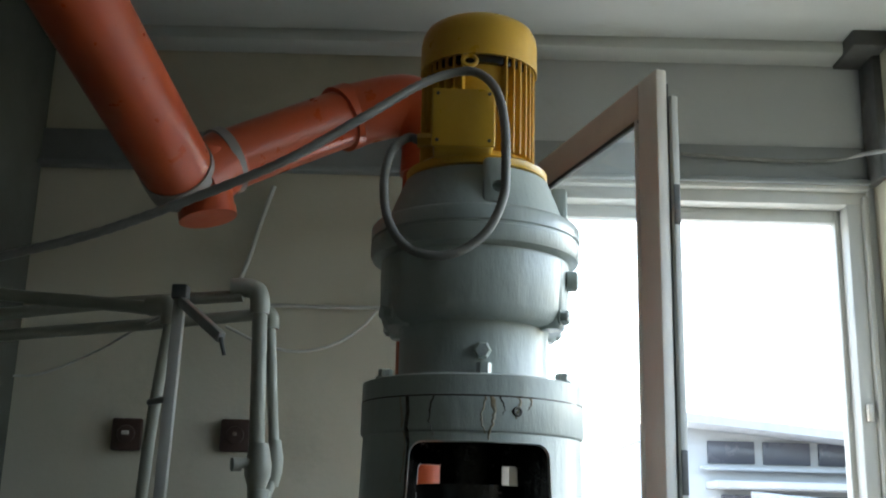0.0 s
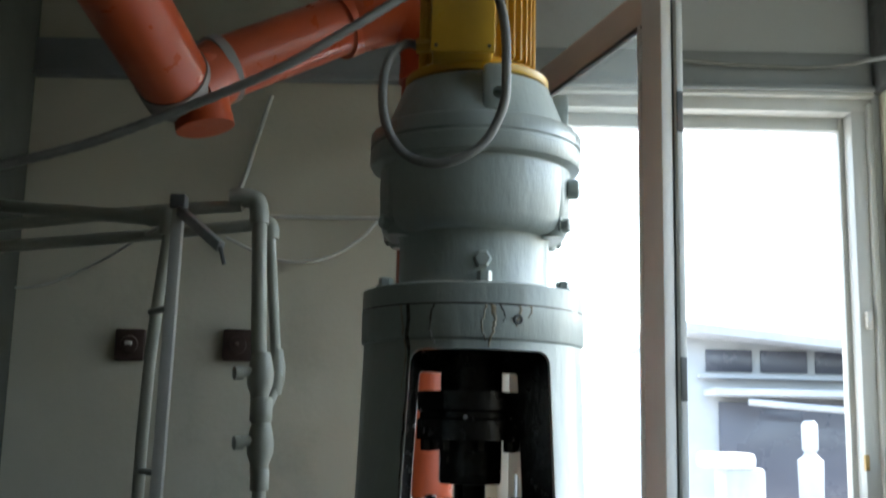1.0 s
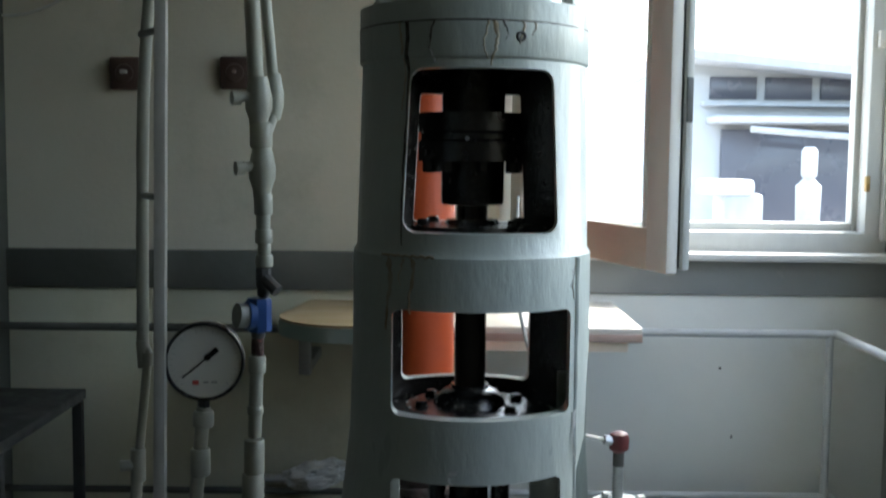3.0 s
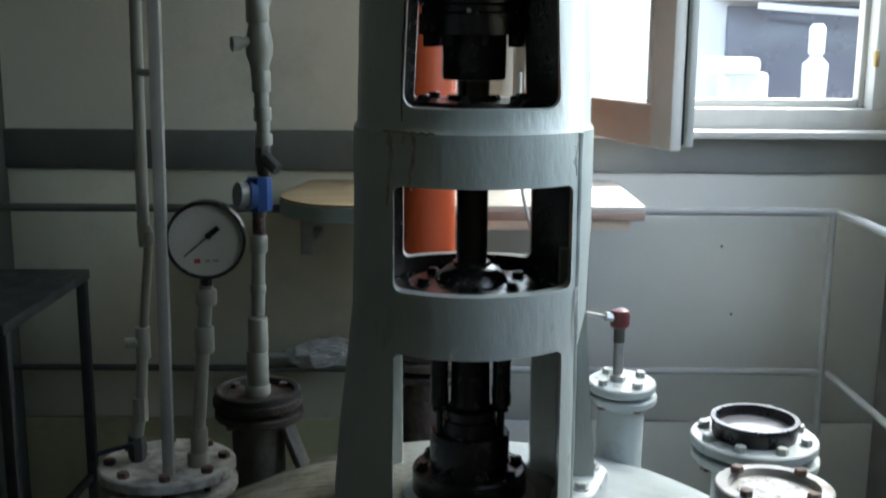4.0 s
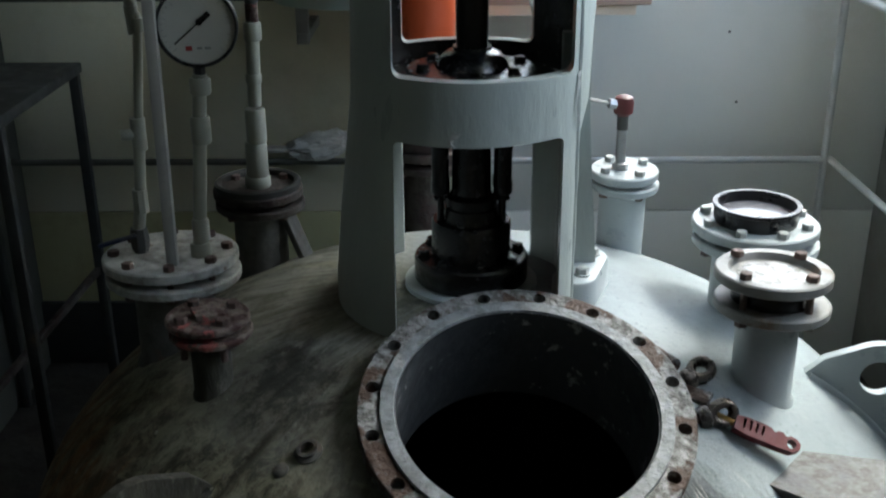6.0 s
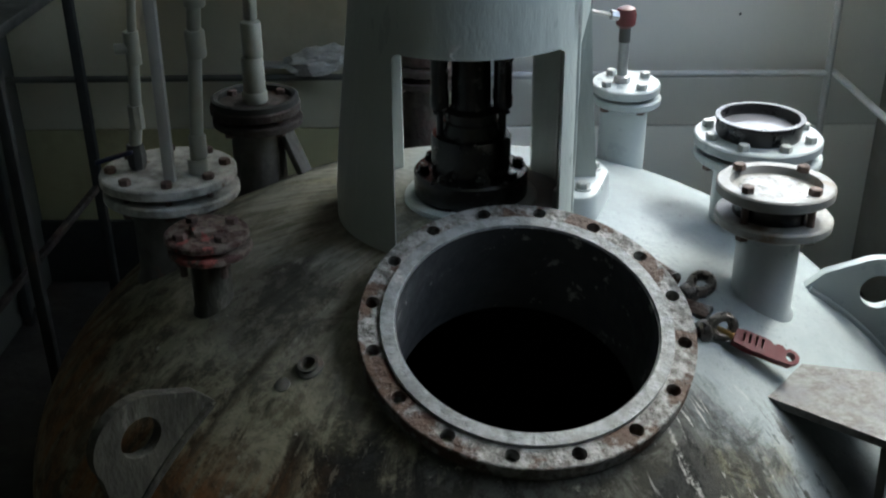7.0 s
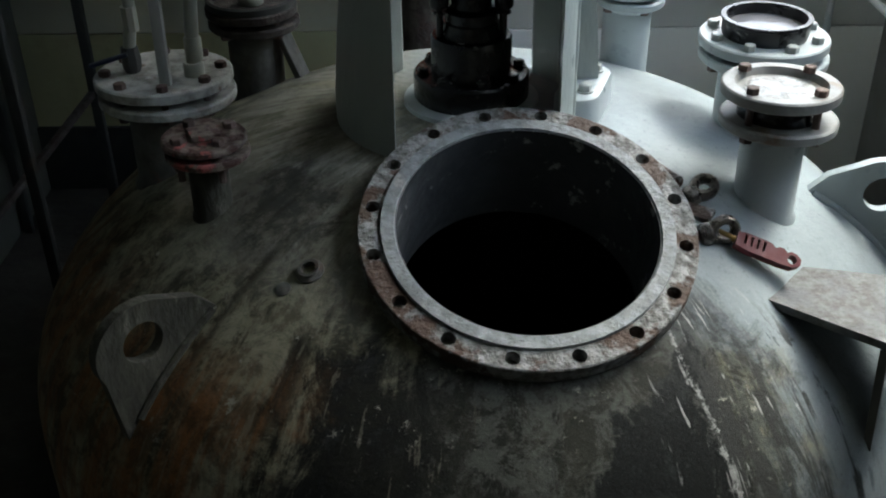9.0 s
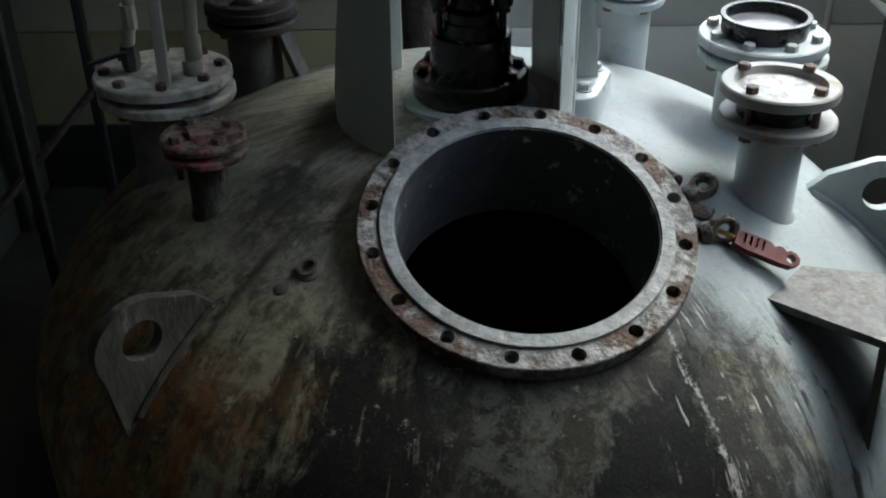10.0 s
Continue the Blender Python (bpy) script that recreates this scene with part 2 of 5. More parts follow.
def stained_dome():
    """Grey paint on the domed head: clean on the window side, streaked with grime, rust and chalk that ran down the
    slope; the soil also carries shade.
    """
    m = bpy.data.materials.new("stained_dome_paint")
    m.use_nodes = True
    nt = m.node_tree
    n, link = nt.nodes, nt.links.new
    b = n["Principled BSDF"]
    geo = n.new("ShaderNodeNewGeometry")
    sep = n.new("ShaderNodeSeparateXYZ")
    link(geo.outputs["Position"], sep.inputs[0])

    def calc(op, a, c=None, e=None):
        x = n.new("ShaderNodeMath")
        x.operation = op
        for i, value in enumerate((a, c, e)):
            if value is None:
                continue
            if isinstance(value, (int, float)):
                x.inputs[i].default_value = value
            else:
                link(value, x.inputs[i])
        return x.outputs[0]

    def step(v, lo, hi):
        x = n.new("ShaderNodeMapRange")
        x.interpolation_type = "SMOOTHSTEP"
        x.inputs["From Min"].default_value, x.inputs["From Max"].default_value = lo, hi
        link(v, x.inputs["Value"])
        return x.outputs[0]

    def tex(vec, s, detail=7.0, rough=0.65, warp=0.0):
        t = n.new("ShaderNodeTexNoise")
        t.inputs["Scale"].default_value, t.inputs["Detail"].default_value, t.inputs["Roughness"].default_value = s, detail, rough
        t.inputs["Distortion"].default_value = warp
        link(vec, t.inputs["Vector"])
        return t.outputs[0]

    def blend(fac, a, c):
        x = n.new("ShaderNodeMix")
        x.data_type = "RGBA"
        link(fac, x.inputs[0])
        for sock, value in ((x.inputs[6], a), (x.inputs[7], c)):
            if isinstance(value, tuple):
                sock.default_value = (*value, 1)
            else:
                link(value, sock)
        return x.outputs[2]

    dx, dy = calc("SUBTRACT", sep.outputs[0], 0.057), calc("SUBTRACT", 1.937, sep.outputs[1])
    ang = calc("ARCTAN2", dx, dy)
    rad = calc("SQRT", calc("ADD", calc("MULTIPLY", dx, dx), calc("MULTIPLY", dy, dy)))
    run = n.new("ShaderNodeCombineXYZ")
    link(calc("MULTIPLY", ang, 2.2), run.inputs[0])
    link(calc("MULTIPLY", rad, 0.55), run.inputs[1])
    pos = geo.outputs["Position"]
    worn = n.new("ShaderNodeCombineXYZ")
    link(calc("MULTIPLY", ang, 1.5), worn.inputs[0])
    link(calc("MULTIPLY", rad, 1.4), worn.inputs[1])
    streak, fine_streak = tex(run.outputs[0], 2.6, 9.0, 0.66, 0.9), tex(run.outputs[0], 8.0, 9.0, 0.68, 0.7)
    cloud, speck, patch = tex(pos, 3.2, 8.0, 0.7), tex(pos, 30.0, 8.0, 0.75), tex(worn.outputs[0], 4.5, 12.0, 0.74, 0.8)
    mottle = tex(pos, 11.0, 12.0, 0.78, 0.5)
    wob = calc("ADD", ang, calc("MULTIPLY", calc("SUBTRACT", cloud, 0.5), 1.1))
    edge = calc("ADD", calc("MULTIPLY", calc("SUBTRACT", patch, 0.5), 0.62), calc("MULTIPLY", calc("SUBTRACT", mottle, 0.5), 0.34))
    rag = calc("ADD", ang, edge)

    def times(*socks):
        out = socks[0]
        for k in socks[1:]:
            out = calc("MULTIPLY", out, k)
        return out

    def mixed(a, wa, c, wc):
        return calc("ADD", calc("MULTIPLY", a, wa), calc("MULTIPLY", c, wc))

    def band(v, lo, hi, soft):
        return times(step(v, lo - soft, lo + soft), step(calc("MULTIPLY", v, -1.0), -hi - soft, -hi + soft))

    grit, flake = tex(pos, 85.0, 6.0, 0.8), tex(pos, 17.0, 12.0, 0.8, 0.4)
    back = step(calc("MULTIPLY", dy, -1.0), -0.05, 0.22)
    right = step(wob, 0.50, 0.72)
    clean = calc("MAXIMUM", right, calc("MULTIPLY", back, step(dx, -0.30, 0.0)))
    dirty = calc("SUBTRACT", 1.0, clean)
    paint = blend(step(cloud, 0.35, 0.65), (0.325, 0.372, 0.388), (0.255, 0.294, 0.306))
    # soiled olive film, darker where it ran, and deepened for shade left of the tower
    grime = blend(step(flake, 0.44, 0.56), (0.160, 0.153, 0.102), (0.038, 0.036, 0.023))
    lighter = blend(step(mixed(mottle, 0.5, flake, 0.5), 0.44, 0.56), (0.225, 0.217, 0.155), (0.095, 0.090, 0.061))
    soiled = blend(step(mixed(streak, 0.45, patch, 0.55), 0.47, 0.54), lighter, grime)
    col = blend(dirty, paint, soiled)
    # paler wash on the shoulder behind the manhole
    wash = times(step(calc("MULTIPLY", rad, -1.0), -0.64, -0.42), step(calc("MULTIPLY", dx, -1.0), 0.02, 0.20), step(mixed(streak, 0.5, cloud, 0.5), 0.36, 0.58))
    col = blend(calc("MULTIPLY", wash, 0.75), col, blend(step(mixed(fine_streak, 0.6, mottle, 0.4), 0.42, 0.58), (0.36, 0.365, 0.325), (0.20, 0.20, 0.165)))
    # dirt film on the front right, darker than dirt alone to curb strong light
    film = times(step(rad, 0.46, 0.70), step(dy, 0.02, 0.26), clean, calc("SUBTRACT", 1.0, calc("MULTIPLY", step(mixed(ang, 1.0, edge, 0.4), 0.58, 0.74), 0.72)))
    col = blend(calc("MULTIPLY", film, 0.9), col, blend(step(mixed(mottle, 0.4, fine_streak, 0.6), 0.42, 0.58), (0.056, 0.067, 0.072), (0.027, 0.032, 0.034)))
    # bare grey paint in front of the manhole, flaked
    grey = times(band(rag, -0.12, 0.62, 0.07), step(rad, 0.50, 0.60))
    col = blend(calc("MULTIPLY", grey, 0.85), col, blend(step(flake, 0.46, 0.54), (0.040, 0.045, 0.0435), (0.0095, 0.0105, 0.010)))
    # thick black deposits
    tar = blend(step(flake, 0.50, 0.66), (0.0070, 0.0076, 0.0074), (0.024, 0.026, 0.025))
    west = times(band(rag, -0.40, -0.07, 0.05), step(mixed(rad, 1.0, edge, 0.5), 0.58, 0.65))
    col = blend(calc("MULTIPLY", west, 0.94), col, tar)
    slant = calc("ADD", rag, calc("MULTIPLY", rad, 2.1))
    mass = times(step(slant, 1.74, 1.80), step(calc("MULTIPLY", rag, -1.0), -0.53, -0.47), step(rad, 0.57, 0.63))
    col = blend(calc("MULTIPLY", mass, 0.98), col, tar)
    runs = times(band(ang, 0.42, 0.80, 0.06), step(rad, 0.60, 0.70), step(mixed(fine_streak, 0.6, patch, 0.4), 0.515, 0.555))
    col = blend(calc("MULTIPLY", runs, 0.9), col, (0.032, 0.033, 0.031))
    # a crusted dark patch between the manhole and the small flange, a crease below it and a black run
    crust = times(band(rag, -1.12, -0.60, 0.10), band(mixed(rad, 1.0, edge, 0.35), 0.33, 0.53, 0.04))
    col = blend(calc("MULTIPLY", crust, 0.85), col, blend(step(mixed(flake, 0.5, mottle, 0.5), 0.46, 0.56), (0.018, 0.016, 0.011), (0.135, 0.128, 0.098)))
    crease = times(band(calc("ADD", ang, calc("MULTIPLY", calc("SUBTRACT", flake, 0.5), 0.09)), -0.715, -0.69, 0.014), band(rad, 0.50, 0.76, 0.04))
    col = blend(calc("MULTIPLY", crease, 0.85), col, (0.020, 0.017, 0.011))
    gash = times(band(calc("ADD", ang, calc("MULTIPLY", edge, 0.16)), -0.475, -0.425, 0.016), band(mixed(rad, 1.0, edge, 0.2), 0.61, 0.74, 0.03))
    col = blend(calc("MULTIPLY", gash, 0.9), col, (0.014, 0.013, 0.010))
    # darker patch on the dome beside the lantern leg
    lee = times(band(mixed(ang, 1.0, edge, 0.8), -1.72, -1.30, 0.10), band(mixed(rad, 1.0, edge, 0.25), 0.19, 0.315, 0.03))
    col = blend(calc("MULTIPLY", lee, 0.8), col, blend(step(flake, 0.44, 0.58), (0.040, 0.036, 0.026), (0.10, 0.093, 0.07)))
    # rust that ran down the left shoulder
    left = times(step(calc("MULTIPLY", wob, -1.0), 0.34, 0.52), step(rad, 0.62, 0.76))
    col = blend(times(left, step(mixed(fine_streak, 0.7, mottle, 0.3), 0.40, 0.60)), col, blend(step(flake, 0.4, 0.6), (0.185, 0.086, 0.031), (0.075, 0.042, 0.019)))
    # chalk drips from the rim and dried splashes
    thin = tex(run.outputs[0], 26.0, 4.0, 0.5, 0.35)
    drip = times(band(ang, 0.36, 0.74, 0.05), band(rad, 0.59, 0.80, 0.03), step(thin, 0.615, 0.66), step(mottle, 0.42, 0.57))
    line = times(band(calc("ADD", ang, calc("MULTIPLY", calc("SUBTRACT", flake, 0.5), 0.10)), 0.458, 0.464, 0.005), band(rad, 0.60, 0.84, 0.02), step(speck, 0.44, 0.56))
    col = blend(calc("MULTIPLY", calc("MAXIMUM", calc("MULTIPLY", drip, 0.8), line), 0.8), col, (0.44, 0.45, 0.43))
    dab = times(band(ang, -0.75, -0.05, 0.08), step(rad, 0.56, 0.66), step(mixed(thin, 0.55, mottle, 0.45), 0.585, 0.62))
    col = blend(calc("MULTIPLY", dab, 0.40), col, (0.20, 0.188, 0.140))
    col = blend(times(step(speck, 0.60, 0.67), step(mottle, 0.46, 0.58), dirty, step(rad, 0.2, 0.5), calc("SUBTRACT", 1.0, calc("MULTIPLY", mass, 0.85))), col, (0.27, 0.265, 0.22))
    col = blend(times(step(grit, 0.60, 0.70), step(mottle, 0.42, 0.58), calc("MULTIPLY", dirty, 0.5), calc("SUBTRACT", 1.0, calc("MULTIPLY", mass, 0.85))), col, (0.30, 0.295, 0.25))
    col = blend(calc("MULTIPLY", step(calc("SUBTRACT", 1.0, grit), 0.56, 0.68), 0.45), col, (0.012, 0.0118, 0.0095))
    link(col, b.inputs["Base Color"])
    rr = n.new("ShaderNodeMapRange")
    rr.inputs["To Min"].default_value, rr.inputs["To Max"].default_value = 0.34, 0.72
    b.inputs["Specular IOR Level"].default_value = 0.11
    link(calc("ADD", calc("MULTIPLY", dirty, 0.5), calc("MULTIPLY", patch, 0.5)), rr.inputs["Value"])
    link(rr.outputs[0], b.inputs["Roughness"])
    bp = n.new("ShaderNodeBump")
    bp.inputs["Strength"].default_value, bp.inputs["Distance"].default_value = 0.5, 0.008
    link(calc("ADD", calc("MULTIPLY", mottle, 0.8), calc("MULTIPLY", speck, 0.5)), bp.inputs["Height"])
    link(bp.outputs[0], b.inputs["Normal"])
    return m


DOME_PAINT = stained_dome()
PLATE_CHALK = material("chalk_splashed_plate", (0.112, 0.118, 0.117), 0.6, second=(0.058, 0.056, 0.049), scale=55, amount=0.85, bump=0.35, bump_scale=170,
                       third=(0.080, 0.084, 0.092), third_scale=15.0, third_cut=0.50, third_soft=0.15)
PLINTH = material("dull_lower_wall_paint", (0.26, 0.27, 0.25), 0.7, second=(0.20, 0.205, 0.185), scale=4, bump=0.2, third=(0.22, 0.20, 0.15), third_scale=3.0, third_cut=0.58)
LUG_GRIME = material("olive_grime_on_steel", (0.044, 0.042, 0.028), 0.8, second=(0.022, 0.021, 0.013), scale=18, amount=0.85, bump=0.5,
                     third=(0.105, 0.10, 0.078), third_scale=22, third_cut=0.56, stretch=(1.5, 1.5, 0.6))

CHALK_FLANGE = material("chalk_white_flange", (0.48, 0.485, 0.455), 0.6, second=(0.24, 0.235, 0.21), scale=26, amount=0.85, bump=0.4, bump_scale=60,
                        third=(0.14, 0.085, 0.055), third_scale=10.0, third_cut=0.60, third_soft=0.06)

DISH_CHALK = material("wet_chalky_dish", (0.36, 0.375, 0.375), 0.3, second=(0.17, 0.165, 0.15), scale=30, amount=0.85, bump=0.5, bump_scale=50)

# ---- mesh helpers ----


def part(name, bm, mat, parent=None, label="", smooth=40):
    """Links a bmesh as one mesh object under a thing or a part; the mesh is in world coordinates."""
    me = bpy.data.meshes.new(name)
    bmesh.ops.recalc_face_normals(bm, faces=bm.faces[:])
    bm.to_mesh(me)
    bm.free()
    me.materials.append(mat)
    me.polygons.foreach_set("use_smooth", [True] * len(me.polygons))
    me.set_sharp_from_angle(angle=radians(smooth))
    return attach(name, me, parent, label)


def attach(name, me, parent=None, label="", m=None):
    ob = new(name, me)
    if m is not None:
        ob.matrix_basis = m
    if parent is not None:
        ob.parent = parent
        root = parent
        while root.parent is not None:
            root = root.parent
        if root == parent:
            ob.matrix_parent_inverse = root.matrix_basis.inverted()
    if label:
        ob["label"] = label
    return ob


def thing(name, at, label, category, group="", kind=""):
    ob = new(name)
    ob.empty_display_size = 0.05
    ob.matrix_basis = Matrix.Translation(at)
    return tagged(ob, label, category, group, kind)


def lathe(profile, seg=48, m=None, bm=None):
    """A turned body from (radius, height) pairs, closed at both ends."""
    bm = bm or bmesh.new()
    rings = []
    for r, z in profile:
        rings.append([bm.verts.new((r * math.cos(2 * math.pi * i / seg), r * math.sin(2 * math.pi * i / seg), z)) for i in range(seg)])
    for a, b in zip(rings, rings[1:]):
        for i in range(seg):
            bm.faces.new((a[i], a[(i + 1) % seg], b[(i + 1) % seg], b[i]))
    bm.faces.new(rings[0])
    bm.faces.new(rings[-1])
    if m is not None:
        bmesh.ops.transform(bm, matrix=m, verts=[v for ring in rings for v in ring])
    return bm


def ring_body(profile, seg=64, m=None, bm=None):
    """A turned body whose profile is a closed loop (a hollow ring or tube)."""
    bm = bm or bmesh.new()
    rings = []
    for r, z in profile:
        rings.append([bm.verts.new((r * math.cos(2 * math.pi * i / seg), r * math.sin(2 * math.pi * i / seg), z)) for i in range(seg)])
    for a, b in zip(rings, rings[1:] + rings[:1]):
        for i in range(seg):
            bm.faces.new((a[i], a[(i + 1) % seg], b[(i + 1) % seg], b[i]))
    if m is not None:
        bmesh.ops.transform(bm, matrix=m, verts=[v for ring in rings for v in ring])
    return bm


def block(c, s, bevel=0.003, m=None, bm=None):
    """A box at c of size s with rounded edges."""
    own = bmesh.new()
    bmesh.ops.create_cube(own, size=1.0, matrix=Matrix.Translation(c) @ Matrix.Diagonal((*s, 1)))
    if bevel:
        bmesh.ops.bevel(own, geom=own.edges[:], offset=min(bevel, min(s) * 0.3), segments=2, affect="EDGES", profile=0.5)
    if m is not None:
        bmesh.ops.transform(own, matrix=m, verts=own.verts[:])
    return joined(bm, own)


def joined(bm, own):
    if bm is None:
        return own
    me = bpy.data.meshes.new("tmp")
    own.to_mesh(me)
    own.free()
    bm.from_mesh(me)
    bpy.data.meshes.remove(me)
    return bm


def along(a, b):
    """A frame at a whose z axis points to b."""
    a, b = Vector(a), Vector(b)
    return Matrix.Translation(a) @ (b - a).to_track_quat("Z", "Y").to_matrix().to_4x4(), (b - a).length


def rod(a, b, r, seg=20, bm=None, r2=None):
    m, d = along(a, b)
    return lathe([(r, 0), (r if r2 is None else r2, d)], seg, m, bm)


def bar(a, b, w, h, bevel=0.002, bm=None):
    m, d = along(a, b)
    return block((0, 0, d / 2), (w, h, d), bevel, m, bm)


def smooth_path(points, steps=8):
    p = [Vector(q) for q in points]
    p = [p[0] * 2 - p[1]] + p + [p[-1] * 2 - p[-2]]
    out = []
    for i in range(1, len(p) - 2):
        for k in range(steps):
            t = k / steps
            a, b, c, d = p[i - 1:i + 3]
            out.append(0.5 * (2 * b + (c - a) * t + (2 * a - 5 * b + 4 * c - d) * t * t + (3 * b - a - 3 * c + d) * t ** 3))
    return out + [p[-2]]


def tube(points, r, seg=12, steps=8, bm=None, ribs=0.0):
    """A round hose along a smooth path; ribs: share by which every second ring is thinner."""
    bm = bm or bmesh.new()
    path = smooth_path(points, steps) if steps > 1 else [Vector(q) for q in points]
    side, rings = None, []
    for i, c in enumerate(path):
        way = (path[min(i + 1, len(path) - 1)] - path[max(i - 1, 0)]).normalized()
        if side is None:
            side = way.orthogonal().normalized()
        side = (side - way * side.dot(way)).normalized()
        up = way.cross(side)
        rr = r * (1 - ribs * (i % 2))
        rings.append([bm.verts.new(c + rr * (math.cos(2 * math.pi * k / seg) * side + math.sin(2 * math.pi * k / seg) * up)) for k in range(seg)])
    for a, b in zip(rings, rings[1:]):
        for k in range(seg):
            bm.faces.new((a[k], a[(k + 1) % seg], b[(k + 1) % seg], b[k]))
    bm.faces.new(rings[0])
    bm.faces.new(rings[-1])
    return bm


def hex_mesh(name, r, h, mat, washer=True):
    """A hexagon bolt head with a washer and a stub of thread, shared by all its copies."""
    bm = lathe([(r, 0.002 if washer else 0), (r, h * 0.85), (r * 0.86, h)], 6)
    if washer:
        lathe([(r * 1.3, -0.001), (r * 1.3, 0.0025)], 14, None, bm)
    if washer:
        lathe([(r * 0.5, h * 0.9), (r * 0.46, h * 1.06)], 8, None, bm)
    me = bpy.data.meshes.new(name)
    bmesh.ops.recalc_face_normals(bm, faces=bm.faces[:])
    bm.to_mesh(me)
    bm.free()
    me.materials.append(mat)
    return me


def cut(bm, cutters):
    """The bmesh less the cutters, by an exact boolean, as a new bmesh."""
    def as_object(b, name):
        me = bpy.data.meshes.new(name)
        bmesh.ops.recalc_face_normals(b, faces=b.faces[:])
        b.to_mesh(me)
        b.free()
        return new(name, me)
    body = as_object(bm, "tmp_body")
    tools = [as_object(c, "tmp_tool") for c in cutters]
    for t in tools:
        mod = body.modifiers.new("cut", "BOOLEAN")
        mod.operation, mod.solver, mod.object = "DIFFERENCE", "EXACT", t
    bpy.context.view_layer.update()
    me = bpy.data.meshes.new_from_object(body.evaluated_get(bpy.context.evaluated_depsgraph_get()))
    out = bmesh.new()
    out.from_mesh(me)
    for o in [body] + tools:
        data = o.data
        bpy.data.objects.remove(o)
        bpy.data.meshes.remove(data)
    bpy.data.meshes.remove(me)
    return out


def rounded_prism(x0, x1, z0, z1, y0, y1, r, taper=0.0, seg=6):
    """A prism along y with a rounded rectangle for its section; taper narrows its top on each side."""
    bm = bmesh.new()
    outline = []
    for cx, cz, a0 in ((x1 - r, z1 - r, 0), (x0 + r, z1 - r, 90), (x0 + r, z0 + r, 180), (x1 - r, z0 + r, 270)):
        for k in range(seg + 1):
            a = radians(a0 + 90 * k / seg)
            outline.append((cx + r * math.cos(a), cz + r * math.sin(a)))
    mid = (x0 + x1) / 2
    f, b = [], []
    for x, z in outline:
        s = 1 - taper * (z - z0) / (z1 - z0) / ((x1 - x0) / 2)
        f.append(bm.verts.new((mid + (x - mid) * s, y0, z)))
        b.append(bm.verts.new((mid + (x - mid) * s, y1, z)))
    bm.faces.new(f)
    bm.faces.new(b[::-1])
    n = len(f)
    for i in range(n):
        bm.faces.new((f[i], b[i], b[(i + 1) % n], f[(i + 1) % n]))
    return bm


def spot(x, y, z):
    return Matrix.Translation((x, y, z))


AX, AY = 0.048, 1.94          # the axis of the vessel and its stirrer
VX, VY, VZ, VA, VH = 0.057, 1.937, 0.732, 0.877, 0.505   # the domed head


def dome_z(x, y):
    q = 1 - ((x - VX) ** 2 + (y - VY) ** 2) / VA ** 2
    return VZ - VH * (1 - math.sqrt(max(q, 0.0)))


def dome_normal(x, y):
    z = dome_z(x, y) - (VZ - VH)
    return Vector(((x - VX) / VA ** 2, (y - VY) / VA ** 2, z / VH ** 2)).normalized()

# ---- the room ----
WL, WR, WB, WF, CZ = -1.39, 1.42, 3.40, -2.6, 3.20
FZ = -0.22                                              # the floor lies below the foot of the domed head
EY0, EY1, EZ0, EZ1 = 0.70, 3.3, 1.55, 2.95              # an unseen opening, added in the side wall to light the room
WX0, WX1, WZ0, WZ1 = 0.17, 1.400, 1.295, 2.735       # the window opening


def structure(name, bm, mat, label, category):
    return tagged(part(name, bm, mat), label, category, "", "structure")


floor = structure("floor", block(((WL + WR) / 2, (WB + WF) / 2, FZ - 0.1), (WR - WL + 0.6, WB - WF + 0.6, 0.2), 0), FLOOR,
                  "dark dirty concrete floor round the vessel", "floor")
bm = bmesh.new()
block(((WL - 0.3 + WX0) / 2, WB + 0.15, (FZ + CZ + 0.3) / 2), (WX0 - WL + 0.3, 0.3, CZ + 0.3 - FZ), 0, None, bm)
wall_north = structure("wall_north", bm, WALL, "stained whitewashed wall over tiled panels, warmed and dimmed for bounced light", "wall")
bm = bmesh.new()
for x0, x1, z0, z1 in ((WX1, WR + 0.3, FZ, CZ + 0.3), (WX0, WX1, FZ, WZ0), (WX0, WX1, WZ1, CZ + 0.3)):
    block(((x0 + x1) / 2, WB + 0.15, (z0 + z1) / 2), (x1 - x0, 0.3, z1 - z0), 0, None, bm)
structure("wall_north_window", bm, WALL_SKYLIT, "whitewashed wall round the window opening, tinted blue-grey for skylight", "wall")
JZ = 0.338                                              # the joint between the two rows of panels
# Panels left of the tower take the shade-toned copies of the tile.
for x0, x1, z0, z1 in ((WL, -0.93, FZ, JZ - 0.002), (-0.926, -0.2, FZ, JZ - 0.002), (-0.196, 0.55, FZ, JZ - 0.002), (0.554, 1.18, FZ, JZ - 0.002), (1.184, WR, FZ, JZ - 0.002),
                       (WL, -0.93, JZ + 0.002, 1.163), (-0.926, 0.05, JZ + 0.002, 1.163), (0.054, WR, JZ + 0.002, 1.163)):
    part("panel", block(((x0 + x1) / 2, WB - 0.004, (z0 + z1) / 2), (x1 - x0, 0.012, z1 - z0), 0.003), (TILE_SHADE if z0 > 0 else TILE_LOW_SHADE) if x1 < 0.1 else TILE, wall_north)
for x, z in ((0.881, 0.928), (0.924, 0.705)):
    part("anchor_hole", lathe([(0.0045, 0.0), (0.003, 0.002)], 10, spot(x, WB - 0.0105, z) @ Matrix.Rotation(radians(90), 4, "X")), DARK_METAL, wall_north, "small dark plugged hole")
